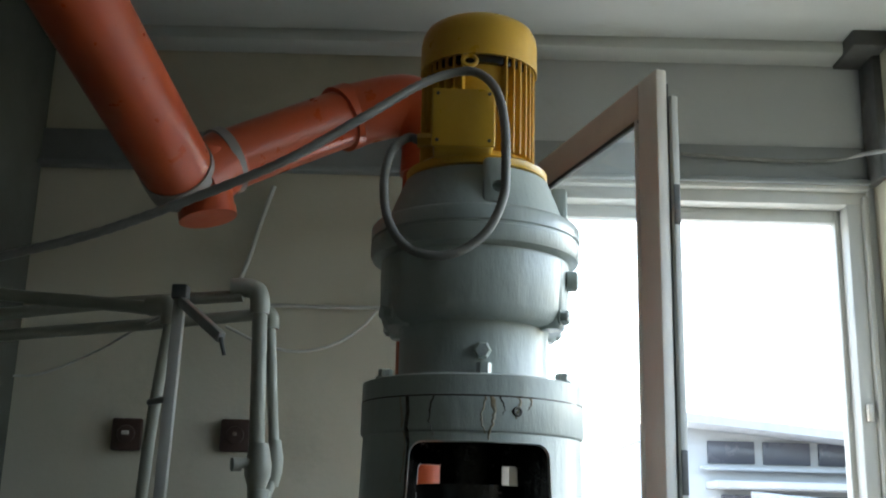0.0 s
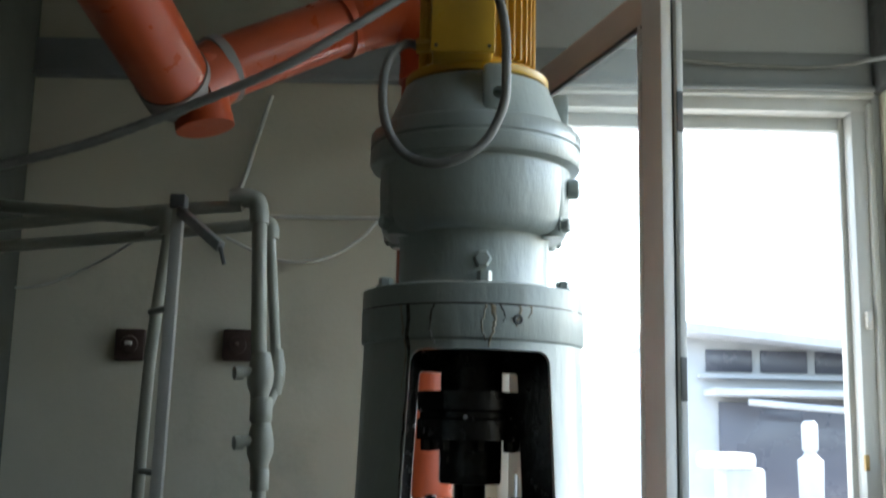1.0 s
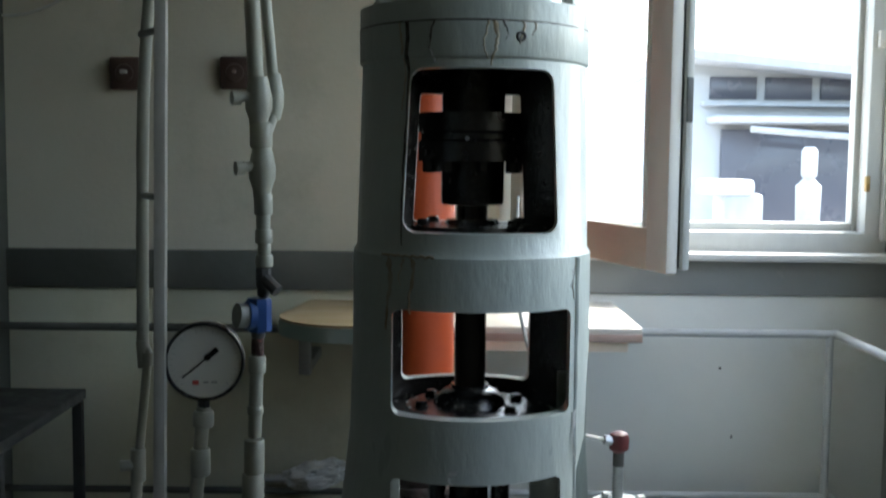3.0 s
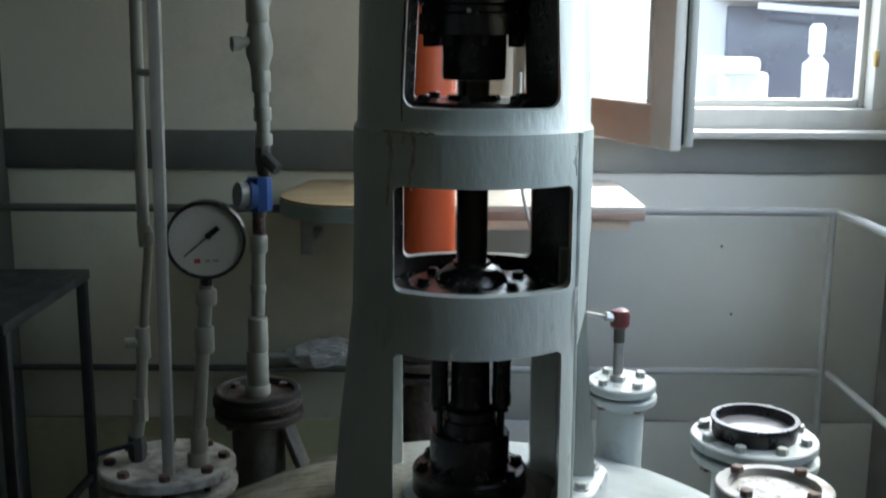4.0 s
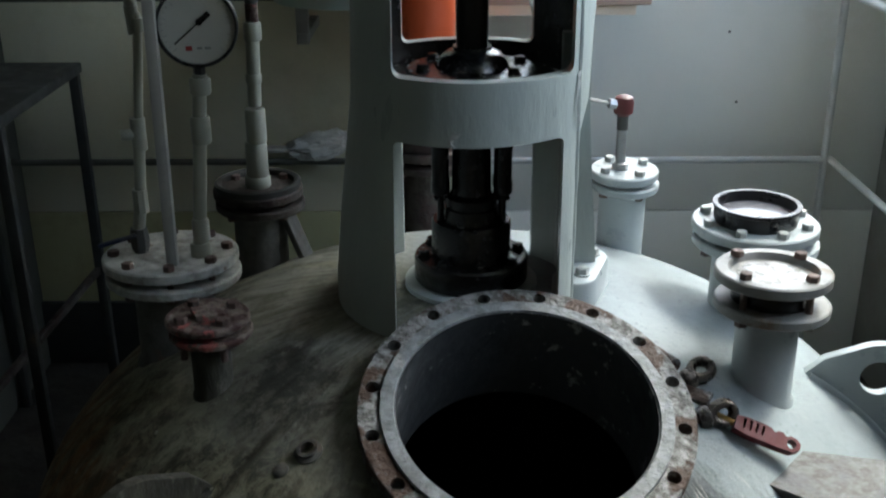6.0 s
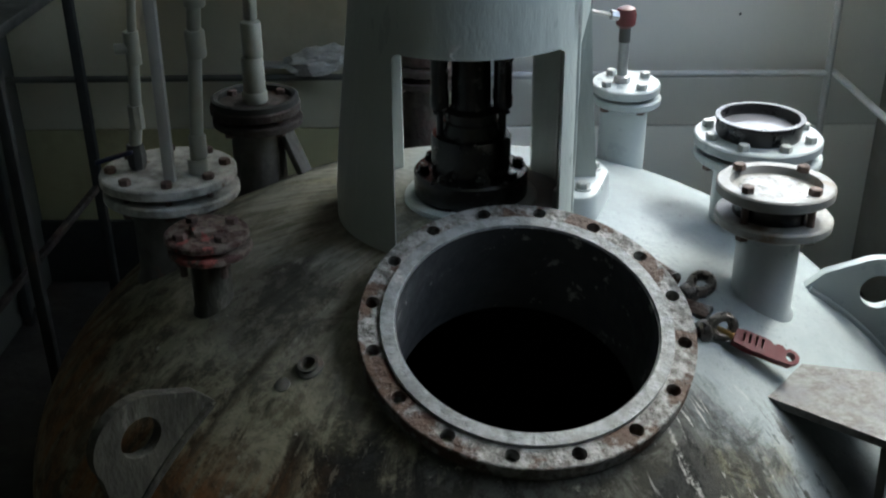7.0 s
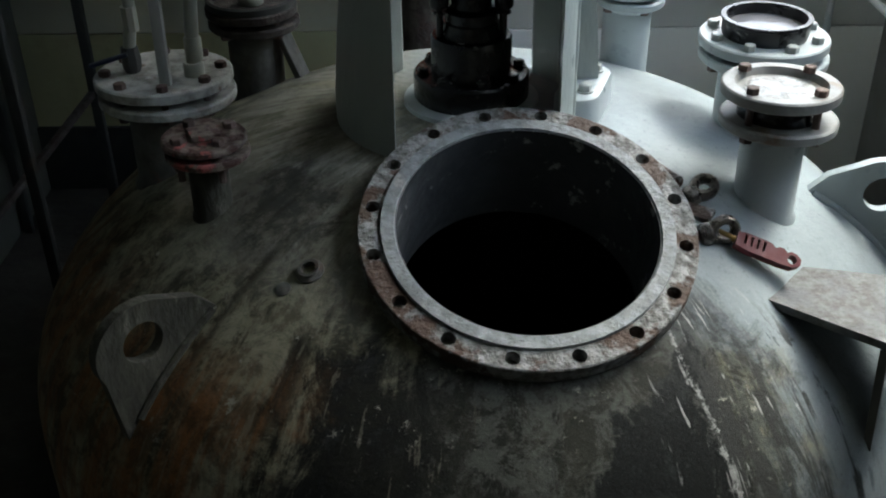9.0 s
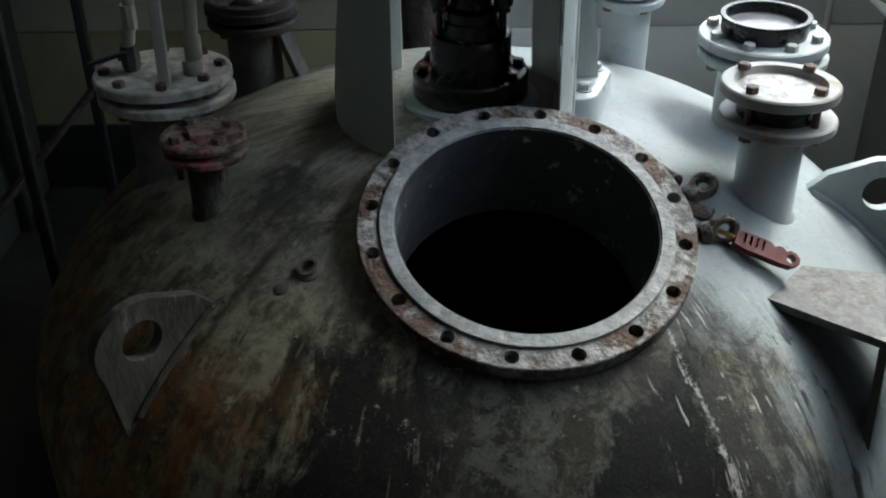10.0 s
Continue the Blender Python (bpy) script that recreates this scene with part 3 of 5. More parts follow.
# Near-black strip along the left part of the wall's foot.
structure("baseboard", block(((WL - 0.15) / 2, WB - 0.02, (FZ + 0.014) / 2), (-0.15 - WL, 0.018, 0.014 - FZ), 0.003), TABLE_DARK, "black strip along the foot of the wall", "baseboard")
structure("wall_west", block((WL - 0.15, (WB + WF) / 2, (CZ + 0.3 + FZ) / 2), (0.3, WB - WF, CZ + 0.3 - FZ), 0), DIM_WALL, "grey-green painted side wall, darkened for the dim left side", "wall")
# The unseen opening is left free between these blocks.
bm = bmesh.new()
for y0, y1, z0, z1 in ((WF, EY0, FZ, CZ + 0.3), (EY1, WB, FZ, CZ + 0.3), (EY0, EY1, FZ, EZ0), (EY0, EY1, EZ1, CZ + 0.3)):
    block((WR + 0.15, (y0 + y1) / 2, (z0 + z1) / 2), (0.3, y1 - y0, z1 - z0), 0, None, bm)
wall_east = structure("wall_east", bm, WALL, "whitewashed side wall by the window with a darker lower part", "wall")
# Darker sheet over the lower part of this wall.
part("dado", block((WR - 0.004, (WB + WF) / 2 - 0.006, (FZ + 1.16) / 2), (0.012, WB - WF - 0.012, 1.16 - FZ), 0.003), PLINTH, wall_east)
structure("wall_south", block(((WL + WR) / 2, WF - 0.15, (CZ + 0.3 + FZ) / 2), (WR - WL + 0.6, 0.3, CZ + 0.3 - FZ), 0), WALL, "plain whitewashed wall", "wall")
bm = bmesh.new()
edges = [WF - 0.3, -1.0, 0.2, 1.4, 2.25, 2.95, WB]
for y0, y1 in zip(edges, edges[1:]):
    block(((WL + WR) / 2, (y0 + y1) / 2, CZ + 0.1), (WR - WL + 0.6, y1 - y0 - 0.008, 0.2), 0.012, None, bm)
block(((WL + WR) / 2, (WB + WF) / 2, CZ + 0.24), (WR - WL + 0.6, WB - WF + 0.6, 0.1), 0, None, bm)
block(((WL + WR) / 2, WB - 0.06, CZ - 0.018), (WR - WL, 0.12, 0.05), 0.012, None, bm)
structure("ceiling", bm, CEILING, "whitewashed ceiling of long slabs with stains", "ceiling")
# two grey beams run along the wall, above and below the window; the lower one is soiled, and toned down for shade, away
# from the window
for z0, z1, x0, x1, mat in ((1.165, 1.288, WL, 0.10, SOILED_SHADE_BAND), (1.165, 1.288, 0.103, WR, WALL_BAND), (2.742, 2.858, WL, WR, WALL_BAND)):
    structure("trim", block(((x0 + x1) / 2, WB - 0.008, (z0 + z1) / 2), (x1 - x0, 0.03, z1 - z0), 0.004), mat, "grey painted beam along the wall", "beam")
structure("trim", block(((WL + WR) / 2, WB - 0.02, 2.732), (WR - WL, 0.045, 0.018), 0.004), WALL_BAND, "narrow grey ledge under the beam", "ledge")
# the dark post in the corner by the window
structure("column", block((1.409, 3.33, (CZ + 2.72) / 2), (0.03, 0.13, CZ - 2.72), 0.006), DARK_METAL, "dark grey steel post in the corner", "post")
structure("column", block((1.362, 3.29, 3.175), (0.115, 0.20, 0.06), 0.008), DARK_METAL, "dark bracket under the ceiling in the corner", "bracket")

# ---- window ----
win = tagged(new("window_1"), "white wooden window with one sash open inwards", "window", "", "structure")
fy = WB + 0.07
for name, c, s in (("window_frame", ((WX0 + WX1) / 2, fy, WZ1 - 0.035), (WX1 - WX0, 0.12, 0.07)),
                   ("window_frame", ((WX0 + WX1) / 2, fy, WZ0 + 0.035), (WX1 - WX0, 0.12, 0.07)),
                   ("window_frame", (WX0 + 0.03, fy, (WZ0 + WZ1) / 2), (0.06, 0.118, WZ1 - WZ0)),
                   ("window_frame", (WX1 - 0.035, fy, (WZ0 + WZ1) / 2), (0.07, 0.118, WZ1 - WZ0))):
    part(name, block(c, s, 0.006), WHITE_WOOD, win)
for c, s in (((1.323, fy + 0.035, (WZ0 + WZ1) / 2), (0.022, 0.05, WZ1 - WZ0 - 0.14)), (((WX0 + 1.312) / 2, fy + 0.035, WZ1 - 0.092), (1.312 - WX0, 0.048, 0.044)),
             (((WX0 + 1.312) / 2, fy + 0.035, WZ0 + 0.083), (1.312 - WX0, 0.048, 0.026))):
    part("rebate", block(c, s, 0.004), WHITE_WOOD, win)
part("casing", block(((WX0 + WX1) / 2, WB + 0.002, WZ1 - 0.012), (WX1 - WX0 - 0.004, 0.05, 0.030), 0.006), WHITE_WOOD, win, "white drip moulding over the frame")
part("casing", block((1.386, WB + 0.002, (WZ0 + WZ1) / 2), (0.018, 0.03, WZ1 - WZ0 - 0.09), 0.004), WHITE_WOOD, win)
part("window_sill", block(((WX0 + WX1) / 2 + 0.02, WB - 0.01, WZ0 - 0.006), (WX1 - WX0 + 0.08, 0.16, 0.024), 0.005), WHITE_WOOD, win, "white window sill with flaking paint")
part("window_latch", block((1.33, WB + 0.005, 1.52), (0.014, 0.02, 0.05), 0.003), BRASS, win, "small brass latch plate")
part("window_latch", block((1.355, WB - 0.0, 1.97), (0.02, 0.02, 0.055), 0.003), TABLE_TOP, win, "pale plastic latch plate")

HINGE, FREE = Vector((0.215, 3.385, 0)), Vector((0.512, 2.43, 0))
sash_m = Matrix.Translation(HINGE) @ pose(0, 0, 0, 0, 0, math.degrees(math.atan2((FREE - HINGE).y, (FREE - HINGE).x)))
SW, SZ0, SZ1 = (FREE - HINGE).length, 1.328, 2.70
sash = thing("window_sash", HINGE + Vector((0, 0, SZ0)), "open white wooden sash with worn pinkish paint", "window sash")
for name, c, s, mat in (("stile", (SW - 0.05, 0, (SZ0 + SZ1) / 2), (0.10, 0.030, SZ1 - SZ0), STILE_WOOD), ("stile", (0.05, 0, (SZ0 + SZ1) / 2), (0.10, 0.030, SZ1 - SZ0), WHITE_WOOD),
                        ("rail", (SW / 2, 0, SZ1 - 0.05), (SW - 0.2, 0.029, 0.10), BARE_WOOD), ("rail", (SW / 2, 0, SZ0 + 0.05), (SW - 0.2, 0.029, 0.10), BARE_WOOD)):
    part(name, block(c, s, 0.006, sash_m), mat, sash)
part("pane", block((SW / 2, 0.0, (SZ0 + SZ1) / 2), (SW - 0.19, 0.004, SZ1 - SZ0 - 0.19), 0, sash_m), DUSTY, sash).visible_shadow = False
for c, s in (((SW / 2, -0.012, SZ1 - 0.106), (SW - 0.2, 0.014, 0.012)), ((SW - 0.106, -0.012, (SZ0 + SZ1) / 2), (0.012, 0.016, SZ1 - SZ0 - 0.2))):
    part("glazing_bead", block(c, s, 0.003, sash_m), DARK_METAL if s[0] > s[2] else STILE_WOOD, sash)
# Dark strip added for the shaded groove between sash and edge strip.
part("weather_seal", block((SW - 0.02, 0.018, (SZ0 + SZ1) / 2 - 0.01), (0.03, 0.006, SZ1 - SZ0 - 0.05), 0.001, sash_m), DARK_METAL, sash, "dark strip standing for the shaded groove in the sash edge")
part("edge_strip", block((SW - 0.014, 0.030, (SZ0 + SZ1) / 2 - 0.03), (0.045, 0.018, SZ1 - SZ0 - 0.08), 0.003, sash_m), WHITE_WOOD, sash)
for z in (2.35, 1.72):
    part("lock_plate", block((SW + 0.0095, 0.028, z), (0.004, 0.016, 0.10), 0.001, sash_m), DARK_METAL, sash, "dark lock plate in the sash edge")

# ---- the vessel ----
vessel = thing("reactor_vessel", (VX, VY, FZ), "pale grey domed steel reactor head, stained and streaked", "reactor")
MAN = Matrix.Translation((0.128, 1.535, 0.690)) @ Matrix.Rotation(radians(6.7), 4, "Z") @ Matrix.Rotation(radians(20.1), 4, "X")
outer, inner = [], []
for k in range(33):
    a = math.pi / 2 * k / 32
    outer.append((max(VA * math.sin(a), 0.001), VZ - VH * (1 - math.cos(a))))
    inner.append((max((VA - 0.015) * math.sin(a), 0.001), VZ - 0.015 - (VH - 0.0) * (1 - math.cos(a))))
shell = ring_body(outer + [(VA, FZ + 0.002), (VA - 0.015, FZ + 0.002)] + inner[::-1], 128, spot(VX, VY, 0))
bore = lathe([(0.2235, -0.4), (0.2235, 0.2)], 96, MAN)
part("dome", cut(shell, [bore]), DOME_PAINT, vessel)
part("skirt_ring", ring_body([(VA + 0.03, FZ + 0.004), (VA + 0.03, FZ + 0.03), (VA - 0.01, FZ + 0.03), (VA - 0.01, FZ + 0.004)], 96, spot(VX, VY, 0)), DARK_METAL, vessel)
# Black disc added to close the vessel and keep its inside dark.
part("liquid", lathe([(VA - 0.02, 0.004), (VA - 0.02, 0.006)], 48, spot(VX, VY, 0)), INSIDE_BLACK, vessel, "black disc standing for the unlit inside of the vessel")
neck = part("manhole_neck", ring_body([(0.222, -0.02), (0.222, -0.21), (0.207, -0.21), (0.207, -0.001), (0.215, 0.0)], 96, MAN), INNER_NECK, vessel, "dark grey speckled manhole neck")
part("neck_collar", ring_body([(0.2225, -0.029), (0.229, -0.029), (0.231, -0.045), (0.243, -0.066), (0.262, -0.085), (0.262, -0.13), (0.2225, -0.13)], 96, MAN), DOME_PAINT, vessel, "welded collar under the manhole flange")
holes = [lathe([(0.0115, -0.1), (0.0115, 0.1)], 16, MAN @ Matrix.Rotation(radians(98.06 - 22.5 * k), 4, "Z") @ spot(0.2475, 0, 0)) for k in range(16)]
flange = ring_body([(0.2675, -0.030), (0.2675, -0.005), (0.2655, -0.003), (0.2075, -0.003), (0.2075, -0.030)], 128, MAN)
part("manhole_flange", cut(flange, holes), DIRTY_FLANGE, vessel, "corroded chalky manhole flange with empty bolt holes", 30)
part("raised_face", ring_body([(0.2320, -0.003), (0.2310, 0.0025), (0.2105, 0.0025), (0.2085, 0.0), (0.2085, -0.003)], 128, MAN), RIM_METAL, vessel, "scoured grey sealing face")


def on_dome(x, y, lift=0.0):
    """A frame on the dome with z along its normal and y up its slope."""
    n = dome_normal(x, y)
    up = Vector((VX - x, VY - y, 0)).normalized()
    up = (up - n * up.dot(n)).normalized()
    right = up.cross(n)
    m = Matrix((right, up, n)).transposed().to_4x4()
    m.translation = Vector((x, y, dome_z(x, y))) + n * lift
    return m

# ---- the stirrer drive, from the lantern up ----
AM = spot(AX, AY, 0)
lantern = thing("support_lantern", (AX, AY, 0.70), "grey-green cast lantern frame with open windows, streaked with rust", "machine frame")
LP = [(0.252, 0.66), (0.252, 0.76), (0.241, 0.88), (0.226, 1.01), (0.216, 1.10), (0.2115, 1.25), (0.2105, 1.422), (0.2045, 1.432), (0.1960, 1.742), (0.2000, 1.7445), (0.2012, 1.748), (0.2012, 1.80)]


def lantern_radius(z):
    for (r0, z0), (r1, z1) in zip(LP, LP[1:]):
        if z0 <= z <= z1 and z1 > z0:
            return r0 + (r1 - r0) * (z - z0) / (z1 - z0)
    return 0.2012


def lantern_flare(z):
    """How far the foot of the lantern spreads beyond its straight wall."""
    return max(0.0, lantern_radius(z) - 0.2115)


shell = ring_body(LP + [(r - 0.026, z) for r, z in LP[::-1]], 96, AM)
for v in shell.verts:      # the leg by the bolted foot is straight, its flare is a gusset
    if v.co.x > AX and v.co.z < 1.24:
        d = Vector((v.co.x - AX, v.co.y - AY))
        flare = lantern_flare(v.co.z) * min(1.0, (v.co.x - AX) / 0.12)
        d *= 1 - 0.85 * flare / d.length
        v.co.x, v.co.y = AX + d.x, AY + d.y
        k = min(1.0, max(0.0, (1.14 - v.co.z) / 0.10))
        v.co.x = min(v.co.x, AX + 0.2115 - 0.0355 * k * k * (3 - 2 * k))
FRONT, BACK = (AY - 0.4, AY), (AY, AY + 0.4)
windows = [rounded_prism(AX - 0.118, AX + 0.138, 1.462, 1.727, *FRONT, 0.022, 0.012), rounded_prism(AX - 0.11, AX + 0.104, 1.462, 1.706, *BACK, 0.007, 0.012),
           rounded_prism(AX - 0.134, AX + 0.164, 1.160, 1.336, *FRONT, 0.014), rounded_prism(AX - 0.13, AX + 0.118, 1.153, 1.336, *BACK, 0.014),
           rounded_prism(AX - 0.134, AX + 0.150, 0.40, 1.056, *FRONT, 0.012), rounded_prism(AX - 0.134, AX + 0.125, 0.40, 1.056, *BACK, 0.012)]
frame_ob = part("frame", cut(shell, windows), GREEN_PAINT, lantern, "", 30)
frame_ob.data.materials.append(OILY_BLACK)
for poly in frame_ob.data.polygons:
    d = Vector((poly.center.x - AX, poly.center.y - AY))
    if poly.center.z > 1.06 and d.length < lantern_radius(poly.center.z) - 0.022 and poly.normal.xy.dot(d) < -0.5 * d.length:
        poly.material_index = 1      # the inside faces above the legs are black


def streak(deg, z1, z0, width, mat, name="rust_streak"):
    """A thin run of rust or oil that follows the outside of the lantern."""
    bm = bmesh.new()
    rng = random.Random(int(deg * 7 + z0 * 100))
    rows, steps = [], 14
    for k in range(steps + 1):
        z = z1 + (z0 - z1) * k / steps
        w = 1.5 * width * (1 - 0.6 * k / steps) * rng.uniform(0.6, 1.2)
        mid = deg + rng.uniform(-0.5, 0.5) + 1.1 * math.sin(5 * k / steps + deg)
        half = math.degrees(w / 2 / 0.2)
        r = lantern_radius(z)
        rows.append([bm.verts.new((AX + (r + o) * math.cos(radians(a)), AY + (r + o) * math.sin(radians(a)), z)) for a, o in ((mid - half, -0.0004), (mid, 0.0012), (mid + half, -0.0004))])
    for p, q in zip(rows, rows[1:]):
        for i in range(2):
            bm.faces.new((p[i], p[i + 1], q[i + 1], q[i]))
    part(name, bm, mat, lantern)


for deg, z1, z0, w, mat in ((-125.0, 1.80, 1.44, 0.006, DRIP), (-111.0, 1.80, 1.735, 0.004, DRIP), (-86.0, 1.80, 1.74, 0.004, RUN), (-82.0, 1.80, 1.73, 0.007, RUN), (-69.0, 1.80, 1.765, 0.006, RUN),
                            (-132.0, 1.425, 1.30, 0.011, RUN), (-119.0, 1.42, 1.33, 0.008, RUN), (-124.5, 1.42, 1.375, 0.005, RUN), (-127.0, 1.80, 1.66, 0.005, RUN), (-77.0, 1.80, 1.77, 0.003, DRIP), (-63.0, 1.80, 1.78, 0.004, RUN), (-36.5, 1.42, 1.35, 0.003, RUN), (-36.0, 1.16, 1.07, 0.006, CHALK), (-38.0, 1.40, 1.37, 0.006, CHALK), (-99.0, 1.08, 1.057, 0.012, CHALK)):
    streak(deg, z1, z0, w, mat)
seam = [AM @ Matrix.Rotation(radians(-136 + 2 * k), 4, "Z") @ Vector((0.2102, 0, 1.424 + 0.0015 * math.sin(3 * k))) for k in range(15)]
part("rust_streak", tube(seam, 0.0026, 6, 2), RUN, lantern)
part("oil_seam", ring_body([(0.1995, 1.7995), (0.2016, 1.8005), (0.2016, 1.8025), (0.1995, 1.8035)], 96, AM), DRIP, lantern)
part("drain_eye", ring_body([(0.0065 + 0.0022 * math.cos(2 * math.pi * k / 8), 0.0022 * math.sin(2 * math.pi * k / 8)) for k in range(8)], 16, AM @ Matrix.Rotation(radians(-69.5), 4, "Z") @ spot(0.2015, 0, 1.777) @ Matrix.Rotation(radians(90), 4, "Y")), DARK_METAL, lantern)
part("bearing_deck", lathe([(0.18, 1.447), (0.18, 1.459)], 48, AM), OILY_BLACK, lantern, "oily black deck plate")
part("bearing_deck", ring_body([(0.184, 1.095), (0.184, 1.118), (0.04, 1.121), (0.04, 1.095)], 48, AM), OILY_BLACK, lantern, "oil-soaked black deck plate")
rib = [AM @ Matrix.Rotation(radians(-33.5), 4, "Z") @ Vector((0.2095 + 0.0007 * math.sin(2.3 * k), 0, 0.74 + 0.04 * k)) for k in range(18)]
part("edge_bead", tube(rib, 0.0062, 8, 3), GREEN_PAINT, lantern, "painted bead along the edge of the windows")
part("top_flange", ring_body([(0.2008, 1.802), (0.2008, 1.836), (0.19, 1.84), (0.09, 1.84), (0.09, 1.802)], 96, AM), GREEN_PAINT, lantern)
hex_green = hex_mesh("bolt", 0.013, 0.016, GREEN_PAINT)
for k in (-28, 28, 152, 208):
    a = radians(k)
    attach("bolt", hex_green, lantern, "", spot(AX + 0.176 * math.cos(a), AY + 0.176 * math.sin(a), 1.84))
hex_grey = hex_mesh("bolt", 0.012, 0.014, BOLT_PAINTED)
FOOT = spot(0.256, 1.930, 0) @ Matrix.Rotation(radians(-19), 4, "Z")
bm, loops = bmesh.new(), []
for z, grow in ((0.645, 0.004), (0.757, 0.0), (0.763, -0.003), (0.765, -0.008)):
    ring = []
    for k in range(24):
        a = 2 * math.pi * (k + 0.5) / 24
        ring.append(bm.verts.new(FOOT @ Vector(((0.042 + grow) * math.cos(a), math.copysign(0.050, math.sin(a)) + (0.042 + grow) * math.sin(a), z))))
    loops.append(ring)
for p, q in zip(loops, loops[1:]):
    for k in range(24):
        bm.faces.new((p[k], p[(k + 1) % 24], q[(k + 1) % 24], q[k]))
bm.faces.new(loops[0])
bm.faces.new(loops[-1])
part("foot", bm, NOZZLE_PAINT, lantern, "pale grey foot bolted to the dome")
for x, y in ((0.283, 1.980), (0.252, 1.883)):
    attach("bolt", hex_grey, lantern, "", spot(x, y, 0.765))
bm = bmesh.new()
side = [(0.16, 1.20), (0.2105, 1.20), (0.2115, 1.06), (0.222, 0.92), (0.232, 0.82), (0.236, 0.755), (0.16, 0.755)]
turn = AM @ Matrix.Rotation(radians(3), 4, "Z")
f, b = [bm.verts.new(turn @ Vector((r, -0.011, z))) for r, z in side], [bm.verts.new(turn @ Vector((r, 0.011, z))) for r, z in side]
bm.faces.new(f)
bm.faces.new(b[::-1])
for i in range(len(side)):
    bm.faces.new((f[i], b[i], b[(i + 1) % len(side)], f[(i + 1) % len(side)]))
part("gusset", bm, GREEN_PAINT, lantern, "flaring gusset above the foot", 30)

coupling = thing("shaft_coupling", (AX, AY, 1.459), "black oily shaft coupling inside the lantern", "coupling")
part("upper_hub", lathe([(0.056, 1.655), (0.056, 1.80)], 40, AM), OILY_BLACK, coupling)
part("coupling_flange", lathe([(0.097, 1.578), (0.097, 1.612), (0.092, 1.616), (0.092, 1.626), (0.097, 1.63), (0.097, 1.662)], 48, AM), OILY_BLACK, coupling)
part("lower_hub", lathe([(0.054, 1.502), (0.056, 1.507), (0.056, 1.578)], 40, AM), OILY_BLACK, coupling)
pin = hex_mesh("coupling_pin", 0.011, 0.02, OILY_BLACK, False)
for k in range(8):
    a = radians(45 * k + 12)
    attach("coupling_pin", pin, coupling, "", spot(AX + 0.08 * math.cos(a), AY + 0.08 * math.sin(a), 1.578) @ Matrix.Rotation(math.pi, 4, "X"))
part("set_screw", lathe([(0.004, 0), (0.003, 0.003)], 8, spot(AX - 0.012, AY - 0.097, 1.617) @ Matrix.Rotation(radians(90), 4, "X")), ZINC, coupling, "bright set screw")

shaft = thing("stirrer_shaft", (AX, AY, 0.78), "dark oily steel stirrer shaft", "shaft")
part("shaft", lathe([(0.028, 0.80), (0.028, 1.50)], 32, AM), DARK_STEEL, shaft)
part("bearing_cover", lathe([(0.118, 1.119), (0.118, 1.137), (0.115, 1.140), (0.066, 1.142), (0.058, 1.158), (0.046, 1.168), (0.034, 1.172), (0.034, 1.178)], 48, AM), WET_STEEL, shaft, "oil-wet steel bearing cover")
part("bearing_cover", lathe([(0.11, 1.459), (0.11, 1.466), (0.05, 1.468), (0.045, 1.476)], 48, AM), OILY_BLACK, shaft)
hex_oil = hex_mesh("bolt", 0.0105, 0.012, OILY_BLACK)
for k in range(6):
    a = radians(60 * k + 20)
    attach("bolt", hex_oil, shaft, "", spot(AX + 0.092 * math.cos(a), AY + 0.092 * math.sin(a), 1.140))
    attach("bolt", hex_oil, shaft, "", spot(AX + 0.092 * math.cos(a), AY + 0.092 * math.sin(a), 1.465))

gland = thing("gland_seal", (AX, AY, 0.73), "black oil-covered stuffing box with studs", "seal")
part("mounting_pad", lathe([(0.13, 0.68), (0.125, 0.735), (0.115, 0.738)], 48, AM), VESSEL_PAINT, gland)
part("base_flange", lathe([(0.105, 0.739), (0.107, 0.742), (0.107, 0.782), (0.103, 0.786)], 48, AM), OILY_BLACK, gland)
part("stuffing_box", lathe([(0.074, 0.786), (0.074, 0.852), (0.071, 0.856), (0.055, 0.856), (0.05, 0.88)], 48, AM), OILY_BLACK, gland)
part("gland_follower", lathe([(0.045, 0.875), (0.048, 0.885), (0.048, 0.900), (0.037, 0.908), (0.034, 1.05)], 40, AM), OILY_BLACK, gland)
for k in range(8):
    a = radians(45 * k + 10)
    attach("bolt", hex_oil, gland, "", spot(AX + 0.09 * math.cos(a), AY + 0.09 * math.sin(a), 0.786))
for k in (18, 162, 198, 342):
    a = radians(k)
    p = Vector((AX + 0.060 * math.cos(a), AY + 0.060 * math.sin(a), 0))
    s = part("stud", rod(p + Vector((0, 0, 0.85)), p + Vector((0, 0, 1.0)), 0.0065), OILY_BLACK, gland)
    attach("nut", hex_oil, gland, "", spot(p.x, p.y, 0.901))
    part("spring_cup", lathe([(0.0150, 0.910), (0.0175, 0.914), (0.0175, 0.932), (0.0160, 0.936), (0.0160, 0.995), (0.0185, 1.0), (0.0185, 1.03)], 20, spot(p.x, p.y, 0)), OILY_BLACK, gland)

gearbox = thing("gearbox", (AX, AY, 1.84), "grey-green painted round gearbox with bolted rims", "gearbox")
part("stool", lathe([(0.140, 1.841), (0.137, 1.846), (0.137, 1.93), (0.142, 1.95)], 64, AM), GREEN_PAINT, gearbox)
part("housing", lathe([(0.12, 1.938), (0.158, 1.940), (0.168, 1.948), (0.174, 1.965), (0.1765, 2.03), (0.176, 2.066)], 96, AM), GREEN_PAINT, gearbox)
